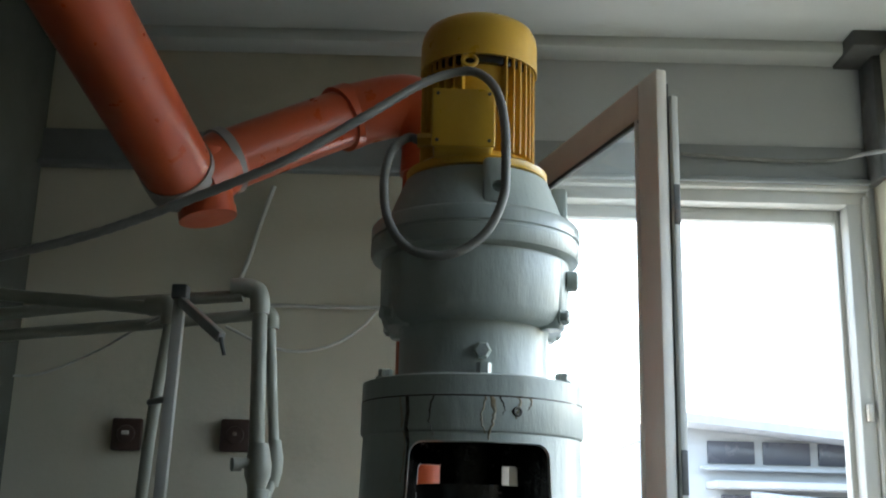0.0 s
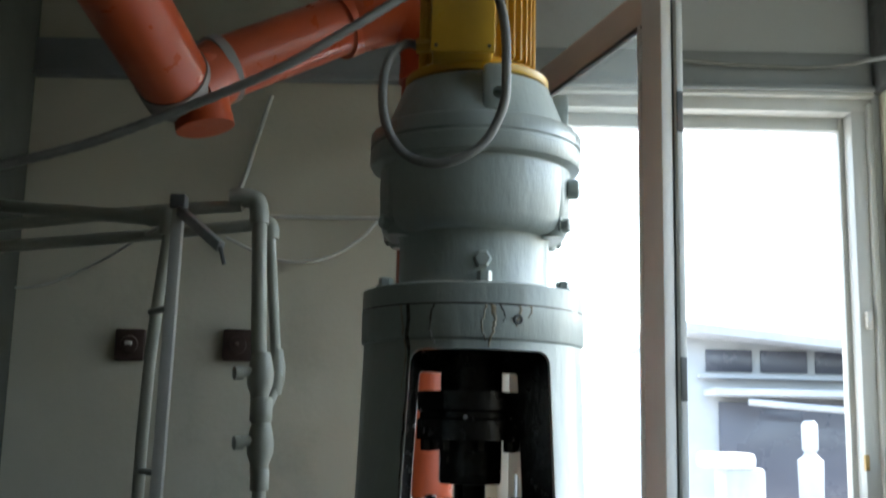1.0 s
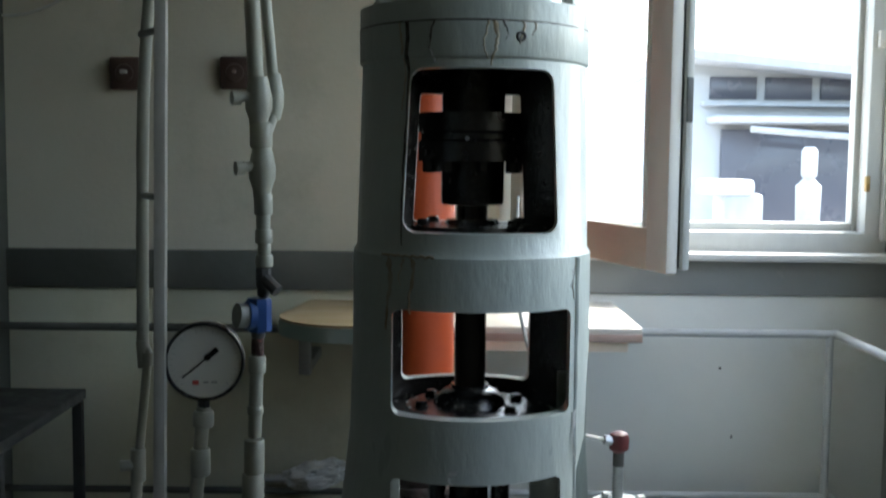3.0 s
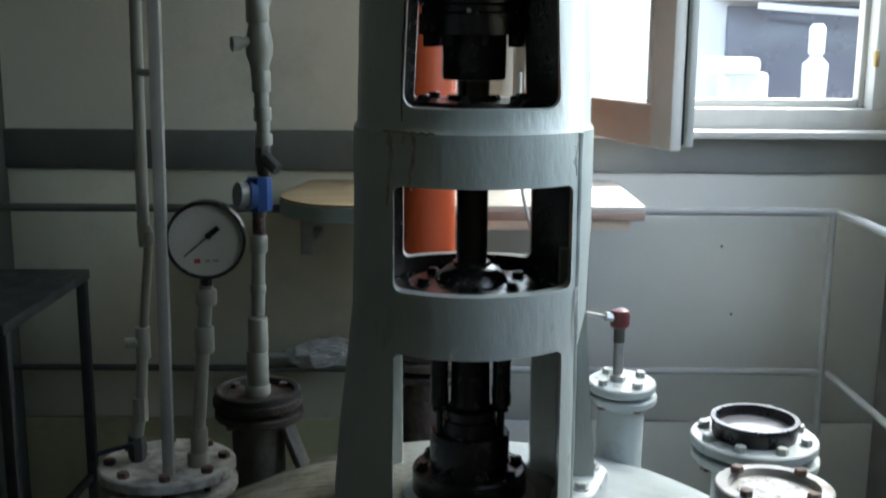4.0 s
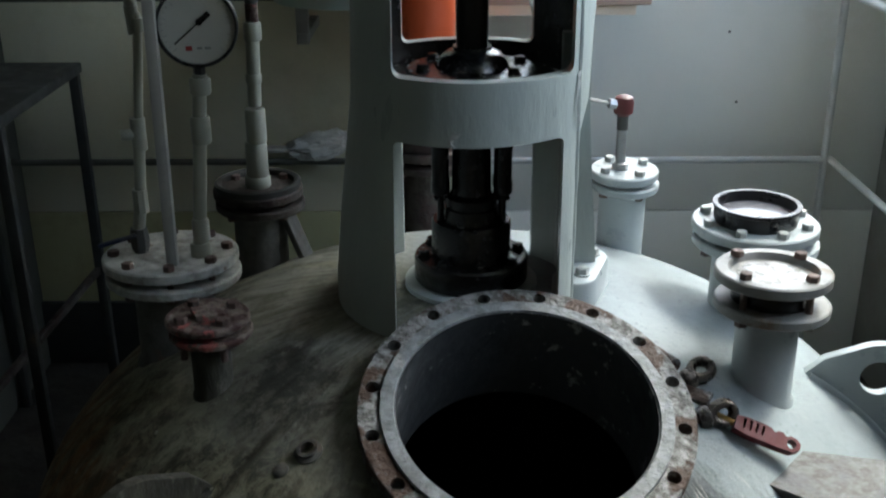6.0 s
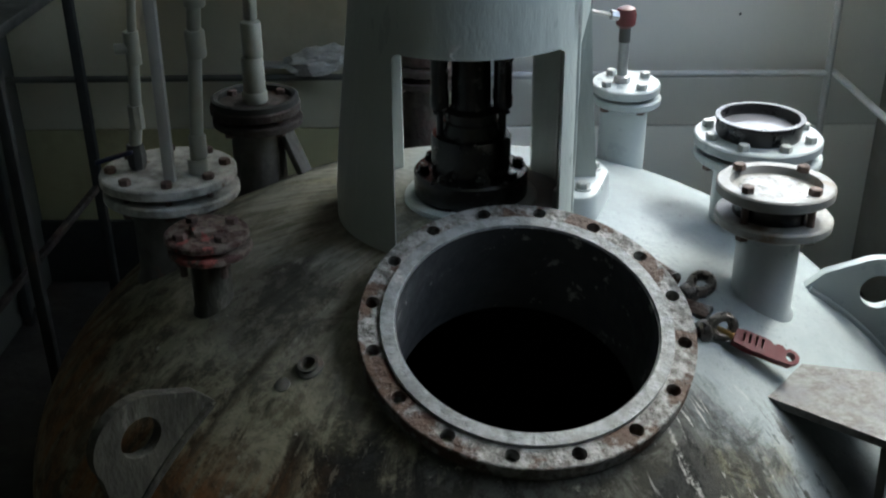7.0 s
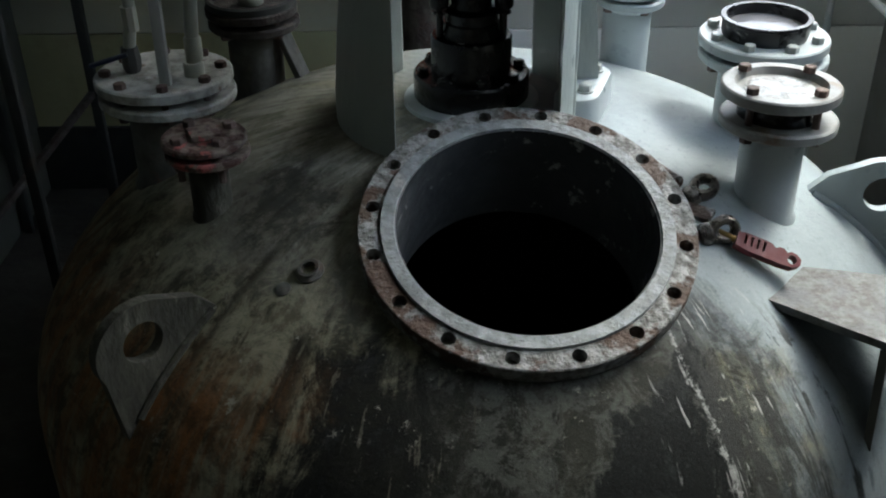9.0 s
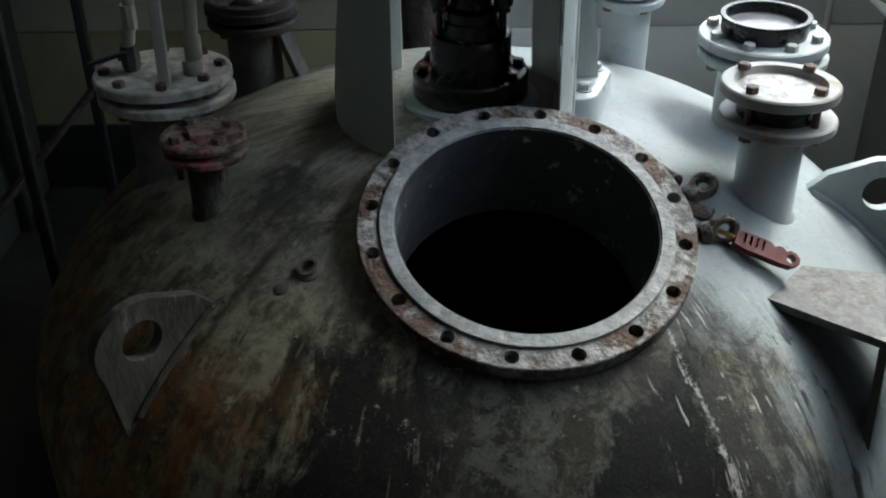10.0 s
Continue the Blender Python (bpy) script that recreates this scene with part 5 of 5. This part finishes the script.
part("reducer", rod(LT[2] + Vector((0, 0, 0.02)), LT[2] - Vector((0, 0, 0.03)), 0.012, 16, None, 0.009), PPR, drop)
part("coupling", rod(LV[0] + Vector((0, 0, 0.012)), LV[0] - Vector((0, 0, 0.012)), 0.012), PPR, drop)
part("lower_pipe", rod(LV[1], LV[2], 0.0105), PPR, drop)
part("tee", rod(LV[1] + Vector((0, 0, 0.03)), LV[1] - Vector((0, 0, 0.03)), 0.0135), PPR, drop)
part("tee_branch", rod(LV[1], LV[1] + Vector((-0.03, -0.01, 0)), 0.010), PPR, drop)
part("union", rod(LV[2] + Vector((0, 0, 0.025)), LV[2] - Vector((0, 0, 0.02)), 0.0145, 8), PPR, drop)
foot_z = 0.784
valve = part("valve_body", lathe([(0.013, 0), (0.018, 0.012), (0.019, 0.03), (0.016, 0.05)], 8, spot(LV[3].x, LV[3].y, foot_z)), DARK_METAL, drop, "dark valve body")
part("lever", bar(Vector((LV[3].x, LV[3].y - 0.02, foot_z + 0.042)), Vector((LV[3].x - 0.066, LV[3].y - 0.04, foot_z + 0.028)), 0.014, 0.006), NAVY, valve, "dark blue lever")
part("valve_neck", rod((LV[3].x, LV[3].y, foot_z + 0.045), LV[2], 0.0115, 14), PPR, drop)
part("elbow", tube([LT[0] + Vector((0, 0, -0.03)), LT[0] + Vector((0, 0, 0.0)), LT[0] + Vector((-0.02, 0.02, 0.012)), LT[0] + Vector((-0.05, 0.04, 0.014))], 0.021, 14), PPR, drop)

stand = thing("pipe_stand", (-0.520, 1.930, 0.807), "grey steel stand clamped to the drop pipe", "stand")
ST, SB = Vector((-0.486, 1.880, 1.985)), Vector((-0.502, 1.880, 0.807))
SB.z = 0.784
part("post", bar(ST, SB, 0.017, 0.020), STAND_PAINT, stand)
part("arm", bar(ST + Vector((0, 0, -0.01)), Vector((-0.378, 1.750, 1.887)), 0.013, 0.018), ZINC, stand, "bright galvanised arm")
part("cap", block(ST + Vector((0, 0, 0.004)), (0.028, 0.03, 0.026), 0.003), DARK_METAL, stand)
part("arm_hook", rod(Vector((-0.379, 1.750, 1.887)), Vector((-0.371, 1.750, 1.858)), 0.0035), DARK_METAL, stand)
for z in (1.797, 1.510):
    part("clamp", rod((-0.545, 1.955, z), (-0.494, 1.885, z), 0.006), DULL_STEEL, stand)

# ---- water pipe with valves and a blue meter ----
PY = 2.29
wp = thing("water_pipe", (-0.41, PY, 0.80), "cream plastic water pipe with valves and a blue meter", "pipe")


def pipe_run(name, z0, z1, r, mat, x0, x1=None, label=""):
    return part(name, lathe([(r * 0.9, 0), (r, 0.004), (r, along((x0, PY, z0), (x1 if x1 is not None else x0, PY, z1))[1] - 0.004), (r * 0.9, along((x0, PY, z0), (x1 if x1 is not None else x0, PY, z1))[1])], 18,
                            along((x0, PY, z0), (x1 if x1 is not None else x0, PY, z1))[0]), mat, wp, label)


pipe_run("pipe", 1.73, 2.05, 0.0165, PPR, -0.400, -0.415)
for z, x in ((1.70, -0.395), (1.555, -0.388)):
    part("ball_valve", lathe([(0.019, -0.06), (0.020, -0.04), (0.028, -0.018), (0.029, 0.005), (0.024, 0.03), (0.019, 0.05)], 20, spot(x, PY, z)), PPR, wp)
    part("valve_stem", rod((x - 0.01, PY - 0.01, z + 0.01), (x - 0.044, PY - 0.028, z + 0.004), 0.0105), PPR, wp)
    part("valve_cap", rod((x - 0.034, PY - 0.023, z + 0.004), (x - 0.050, PY - 0.032, z + 0.003), 0.015, 10), PPR, wp)
part("tee", lathe([(0.02, 1.60), (0.024, 1.605), (0.024, 1.65), (0.02, 1.655)], 18, spot(-0.39, PY, 0)), PPR, wp)
for z0, z1, r, x in ((1.46, 1.505, 0.020, -0.386), (1.43, 1.46, 0.015, -0.386), (1.40, 1.43, 0.019, -0.385), (1.375, 1.40, 0.014, -0.384), (1.35, 1.375, 0.019, -0.384)):
    pipe_run("coupling", z0, z1, r, PPR, x)
part("strainer", lathe([(0.010, 1.285), (0.014, 1.29), (0.014, 1.305), (0.017, 1.31), (0.017, 1.345), (0.012, 1.35)], 8, spot(-0.386, PY, 0)), DARK_METAL, wp, "dark brass strainer")
part("strainer_leg", rod((-0.382, PY - 0.005, 1.325), (-0.353, PY - 0.02, 1.30), 0.014, 8), DARK_METAL, wp)
mt = part("water_meter", lathe([(0.024, 0), (0.027, 0.006), (0.027, 0.066), (0.024, 0.072)], 8, spot(-0.394, PY - 0.008, 1.212)), BLUE_PLASTIC, wp, "blue plastic water meter")
part("meter_register", rod((-0.410, PY - 0.02, 1.247), (-0.436, PY - 0.038, 1.250), 0.026, 24), DULL_STEEL, mt, "grey meter register")
part("meter_ring", rod((-0.405, PY - 0.018, 1.247), (-0.418, PY - 0.026, 1.248), 0.030, 24), BLUE_PLASTIC, mt)
part("nipple", lathe([(0.012, 1.195), (0.015, 1.2), (0.015, 1.215)], 8, spot(-0.398, PY, 0)), DARK_METAL, wp)
part("nipple", lathe([(0.0135, 1.155), (0.0135, 1.196)], 12, spot(-0.399, PY, 0)), RED_RUST, wp, "rust-red nipple")
pipe_run("pipe", 0.98, 1.16, 0.0145, PPR, -0.406, -0.400)
for z0, z1, r, x in ((1.12, 1.158, 0.019, -0.40), (1.03, 1.05, 0.0175, -0.404), (0.90, 0.975, 0.022, -0.407), (0.82, 0.90, 0.024, -0.410), (0.80, 0.825, 0.028, -0.411)):
    pipe_run("coupling", z0, z1, r, PPR, x)
part("elbow", tube([(-0.415, PY, 2.03), (-0.416, PY, 2.06), (-0.425, PY, 2.082), (-0.45, PY, 2.088), (-0.48, PY, 2.087)], 0.0215, 16), PPR, wp)
part("branch_pipe", tube([(-0.403, 2.360, 2.039), (-0.385, 2.355, 1.860), (-0.372, 2.350, 1.700), (-0.385, 2.33, 1.63)], 0.0115, 12), PPR, wp)
part("branch_valve", lathe([(0.013, -0.05), (0.02, -0.02), (0.021, 0.01), (0.013, 0.05)], 16, Matrix.Translation((-0.372, 2.350, 1.712))), PPR, wp)

feeds = thing("supply_pipes", (-1.055, 2.450, 2.045), "cream plastic supply pipes running along under the ceiling", "pipe")
part("pipe", tube([(-1.200, 2.300, 2.083), (-0.952, 2.200, 2.041), (-0.736, 2.100, 2.010), (-0.563, 2.000, 1.981)], 0.0135, 14), PPR, feeds)
part("pipe", tube([(-1.219, 2.360, 2.009), (-1.007, 2.340, 2.024), (-0.746, 2.310, 2.049), (-0.454, 2.290, 2.070)], 0.0135, 14), PPR, feeds)
part("pipe", tube([(-1.210, 2.360, 1.953), (-1.009, 2.360, 1.978), (-0.693, 2.360, 2.011), (-0.414, 2.360, 2.044)], 0.0135, 14), PPR, feeds)
part("elbow", tube([(-0.439, 2.360, 2.042), (-0.411, 2.360, 2.045), (-0.400, 2.360, 2.034), (-0.399, 2.360, 2.010)], 0.018, 12), PPR, feeds)

# ---- orange ventilation pipes ----
vent = thing("vent_pipe", (-0.052, 2.60, 0.80), "orange plastic ventilation pipe with elbows and sockets", "pipe")
VX1, VY1, VR = -0.052, 2.60, 0.075
part("riser", lathe([(VR, 0.84), (VR, 2.50)], 40, spot(VX1, VY1, 0)), ORANGE, vent)
part("foot_collar", lathe([(VR + 0.006, 0.801), (VR + 0.012, 0.805), (VR + 0.012, 0.86), (VR + 0.004, 0.865)], 36, spot(VX1, VY1, 0)), RUSTY_FLANGE, vent)
E0, E1 = Vector((-0.288, 2.580, 2.606)), Vector((-0.548, 2.420, 2.426))
elb = [Vector((VX1, VY1, 2.46)), Vector((VX1, VY1, 2.55)), Vector((VX1 - 0.028, VY1, 2.625)), Vector((VX1 - 0.085, VY1 - 0.005, 2.652)), E0 + (E0 - E1).normalized() * 0.02]
part("elbow", tube(elb, VR + 0.007, 32, 6), ORANGE, vent)
part("socket_rim", rod(E0 + (E1 - E0).normalized() * 0.01, E0 + (E0 - E1).normalized() * 0.03, VR + 0.012, 36), ORANGE, vent)
part("cross_pipe", rod(E0, E1, VR, 40), ORANGE, vent)
J0 = Vector((-0.592, 2.360, 2.359))
D0, D1 = Vector((-0.627, 2.320, 2.359)), Vector((-0.710, 1.620, 2.547))
part("tee_body", rod(E1, J0 + (J0 - E1).normalized() * 0.03, VR + 0.003, 36), ORANGE, vent)
part("socket_rim", rod(E1 + (E0 - E1).normalized() * 0.012, E1 + (E1 - E0).normalized() * 0.012, VR + 0.009, 36), GREY_RUBBER, vent, "dull grey socket ring")
part("tee_branch", rod(J0 + Vector((0, 0, 0.06)), Vector((-0.564, 2.360, 2.277)), VR - 0.012, 32), ORANGE, vent)
part("tee_plug", rod(Vector((-0.567, 2.360, 2.285)), Vector((-0.562, 2.360, 2.264)), VR - 0.008, 32), ORANGE, vent)
part("collar", rod(D0 + (D0 - D1).normalized() * 0.03, D0 + (D1 - D0).normalized() * 0.035, VR + 0.011, 40), GREY_RUBBER, vent)
part("long_pipe", rod(D0 + (D1 - D0).normalized() * 0.02, D1 + (D1 - D0) * 0.35, VR + 0.007, 48), ORANGE, vent)

# ---- rails along the wall ----
rails = thing("guard_rail", (1.205, 3.29, FZ), "white painted steel guard rail along the walls", "railing")
for z in (1.055, 0.540):
    part("rail", rod((0.0, 3.30, z), (1.215, 3.30, z), 0.0128 if z > 1 else 0.0108), RAIL_PAINT, rails)
    # Left of the tower the rail's shadow is put into its colour.
    part("rail", rod((WL + 0.01, 3.30, z - 0.002), (0.0, 3.30, z), 0.0128 if z > 1 else 0.0108), SOILED_SHADE_BAND, rails, "end of the rail darkened for shadow")
    part("rail", rod((1.215, 3.30, z), (1.215, -1.2, z), 0.0128 if z > 1 else 0.0108), RAIL_PAINT, rails)
for x, y in ((1.195, 3.30), (1.215, 0.6), (1.215, -0.9), (-0.1, 3.30)):
    part("post", rod((x, y, FZ), (x, y, 1.05), 0.0115), RAIL_PAINT, rails)

# ---- tables by the wall ----
table = thing("wall_table", (0.30, 3.2, 1.07), "cream-topped board with a worn pinkish edge below the window", "table")
part("top", block((0.245, 3.115, 1.129), (0.57, 0.53, 0.018), 0.003), TABLE_TOP, table)
part("edge", block((0.245, 2.856, 1.110), (0.57, 0.02, 0.022), 0.003), TABLE_EDGE, table)
part("batten", block((0.245, 3.115, 1.095), (0.5, 0.5, 0.05), 0.004), BARE_WOOD, table)
round_t = thing("round_table", (-0.30, 3.2, 1.07), "plywood table with a rounded pale green edge", "table")
bm = bmesh.new()
out = [(-0.045, 2.84), (-0.045, 3.38), (-0.43, 3.38)]
for k in range(9):
    a = radians(155 + 105 * k / 8)
    out.append((-0.26 + 0.215 * math.cos(a), 3.06 + 0.22 * math.sin(a)))
lo, hi = [bm.verts.new((x, y, 1.088)) for x, y in out], [bm.verts.new((x, y, 1.128)) for x, y in out]
bm.faces.new(lo)
bm.faces.new(hi[::-1])
for i in range(len(out)):
    bm.faces.new((lo[i], lo[(i + 1) % len(out)], hi[(i + 1) % len(out)], hi[i]))
part("rim", bm, PALE_GREEN, round_t)
bm = bmesh.new()
hi = [bm.verts.new((-0.27 + (x + 0.27) * 0.985, 3.1 + (y - 3.1) * 0.985, 1.129)) for x, y in out]
up = [bm.verts.new((-0.27 + (x + 0.27) * 0.985, 3.1 + (y - 3.1) * 0.985, 1.136)) for x, y in out]
bm.faces.new(hi)
bm.faces.new(up[::-1])
for i in range(len(out)):
    bm.faces.new((hi[i], hi[(i + 1) % len(out)], up[(i + 1) % len(out)], up[i]))
part("top", bm, PLYWOOD, round_t)
part("leg", block((-0.405, 3.10, 1.02), (0.035, 0.03, 0.135), 0.003), DULL_STEEL, round_t)
part("wall_bracket", block((-0.405, 3.23, 0.97), (0.03, 0.30, 0.03), 0.003), DULL_STEEL, round_t)
parcel = thing("plastic_packet", (-0.39, 3.30, 0.553), "crumpled white plastic packet on the rail", "packet")
bm = bmesh.new()
bmesh.ops.create_icosphere(bm, subdivisions=4, radius=1.0)
for v in bm.verts:
    fold = 1 + 0.22 * noise.noise(v.co * 2.1) + 0.16 * noise.noise(v.co * 5.0 + Vector((3, 1, 7))) + 0.06 * noise.noise(v.co * 11.0)
    v.co = Vector((v.co.x * 0.105 * fold, v.co.y * 0.050 * fold, max(v.co.z, -0.75) * 0.044 * fold))
bmesh.ops.transform(bm, matrix=spot(-0.395, 3.31, 0.590) @ pose(0, 0, 0, 4, -7, 6), verts=bm.verts[:])
part("wrap", bm, BAG_FILM, parcel, "crumpled whitish plastic film", 25)
part("strip", block((-0.53, 3.31, 0.577), (0.10, 0.05, 0.012), 0.004), WHITE_CABLE, parcel)

side = thing("metal_table", (-1.22, 2.8, FZ), "dark metal table in the dim corner", "table")
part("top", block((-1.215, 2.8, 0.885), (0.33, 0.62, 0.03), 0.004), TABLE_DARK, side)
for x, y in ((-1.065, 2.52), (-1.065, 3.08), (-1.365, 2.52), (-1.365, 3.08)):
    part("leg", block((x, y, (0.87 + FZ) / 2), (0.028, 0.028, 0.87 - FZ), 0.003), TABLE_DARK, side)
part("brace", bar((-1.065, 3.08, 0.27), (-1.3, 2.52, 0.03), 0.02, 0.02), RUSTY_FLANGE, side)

# ---- wall fittings and cables ----
for at, mark in (((-1.006, 3.400, 1.839), True), ((-0.662, 3.400, 1.844), False)):
    sk = thing("wall_socket", (at[0], 3.40, at[2]), "square brown bakelite wall box" + (" with a pale switch" if mark else ""), "socket", "brown wall boxes")
    part("plate", block((at[0], 3.388, at[2]), (0.096, 0.024, 0.102), 0.008), BROWN_BAKELITE, sk)
    part("insert", lathe([(0.030, 0), (0.026, 0.006), (0.012, 0.007)], 24, spot(at[0], 3.377, at[2]) @ Matrix.Rotation(radians(90), 4, "X")), BROWN_BAKELITE, sk)
    part("switch" if mark else "knob", block((at[0], 3.366, at[2] + 0.004), (0.022, 0.010, 0.012) if mark else (0.012, 0.01, 0.012), 0.002), WHITE_CABLE if mark else RED_RUST, sk)


def cable(points, r, mat, label):
    t = thing("cable", points[0], label, "cable", "cables on the wall")
    part("wire", tube(points, r, 8, 8), mat, t)


cable([(-0.594, 3.380, 2.670), (-0.632, 3.380, 2.532), (-0.661, 3.380, 2.415), (-0.694, 3.380, 2.315)], 0.008, WHITE_CABLE, "pale cable down the wall from the vent pipe")
cable([(-0.581, 3.385, 2.265), (-0.356, 3.385, 2.265), (-0.135, 3.385, 2.267)], 0.006, WHITE_CABLE, "taut pale cable across the wall")
cable([(-0.108, 3.300, 2.336), (-0.218, 3.360, 2.262), (-0.277, 3.360, 2.196), (-0.365, 3.360, 2.138), (-0.473, 3.360, 2.113), (-0.582, 3.360, 2.129), (-0.714, 3.360, 2.188)], 0.005, WHITE_CABLE, "slack pale cable hanging on the wall")
cable([(-0.551, 2.000, 1.966), (-0.777, 2.600, 2.042), (-1.103, 3.300, 2.087), (-1.305, 3.385, 2.022), (-1.467, 3.385, 2.014)], 0.004, WHITE_CABLE, "thin pale cord running to the side wall")
cable([(0.767, 3.360, 2.815), (0.946, 3.360, 2.804), (1.135, 3.360, 2.799), (1.283, 3.350, 2.804), (1.337, 3.250, 2.790), (1.309, 2.900, 2.684)], 0.007, CONDUIT, "grey cable along the beam over the window")

# ---- outside the window ----
FY = 16.0
ground = structure("ground", block((0, 300 + WB + 1.0, -3.6), (800, 600, 0.2), 0), YARD, "pale concrete yard outside", "yard")
plant = thing("factory_building", (12, FY + 4, -3.5), "pale factory building with a shallow roof and dark glazing", "building")
part("wall", block((18.75, FY + 5.15, -0.15), (30.5, 10, 6.5), 0.02), FAR_WALL, plant)
bm = bmesh.new()
sec = [(FY - 0.7, 3.05), (FY - 0.7, 3.18), (FY + 5, 3.42), (FY + 10.7, 3.18), (FY + 10.7, 3.05)]
fr, bk = [bm.verts.new((3.45, y, z + 0.03)) for y, z in sec], [bm.verts.new((34.5, y, z - 2.8)) for y, z in sec]
bm.faces.new(fr)
bm.faces.new(bk[::-1])
for i in range(5):
    bm.faces.new((fr[i], bk[i], bk[(i + 1) % 5], fr[(i + 1) % 5]))
part("roof", bm, FAR_ROOF, plant)
for k in range(4, 12):
    part("window", block((0.97 + 0.83 * k, FY + 0.13, 2.71), (0.70, 0.06, 0.33), 0.01), FAR_GLASS, plant)
part("glazing", block((5.10, FY + 0.10, 1.38), (1.95, 0.12, 1.42), 0.01), FAR_GLASS, plant)
part("canopy", block((6.1, FY - 0.2, 2.22), (4.4, 0.7, 0.10), 0.02), FAR_WALL, plant)
part("beam", block((7.3, FY + 0.0, 2.46), (7, 0.2, 0.05), 0.01), FAR_ROOF, plant)
part("duct", tube([(4.4, FY - 0.5, 2.08), (5.2, FY - 0.55, 2.02), (6.6, FY - 0.6, 1.94)], 0.05, 10), FAR_WALL, plant)
tank = thing("yard_tank", (4.62, FY - 2.4, -3.5), "white painted filter column standing in the yard", "tank")
part("body", lathe([(0.12, -3.5), (0.12, 0.75), (0.15, 0.8), (0.16, 1.30), (0.10, 1.36), (0.07, 1.40), (0.10, 1.44), (0.10, 1.75), (0.06, 1.8)], 24, spot(4.62, FY - 2.4, 0)), FAR_WALL, tank)
shed = thing("yard_cabinet", (3.65, FY - 2.4, -3.5), "pale grey cabinet standing in the yard", "cabinet")
part("body", block((3.72, FY - 2.4, -1.15), (0.5, 0.6, 4.7), 0.05), FAR_ROOF, shed)
part("lid", block((3.55, FY - 2.4, 1.28), (0.6, 0.7, 0.2), 0.08), FAR_WALL, shed)


def motions():
    """Only the camera moves in this shot."""


motions()
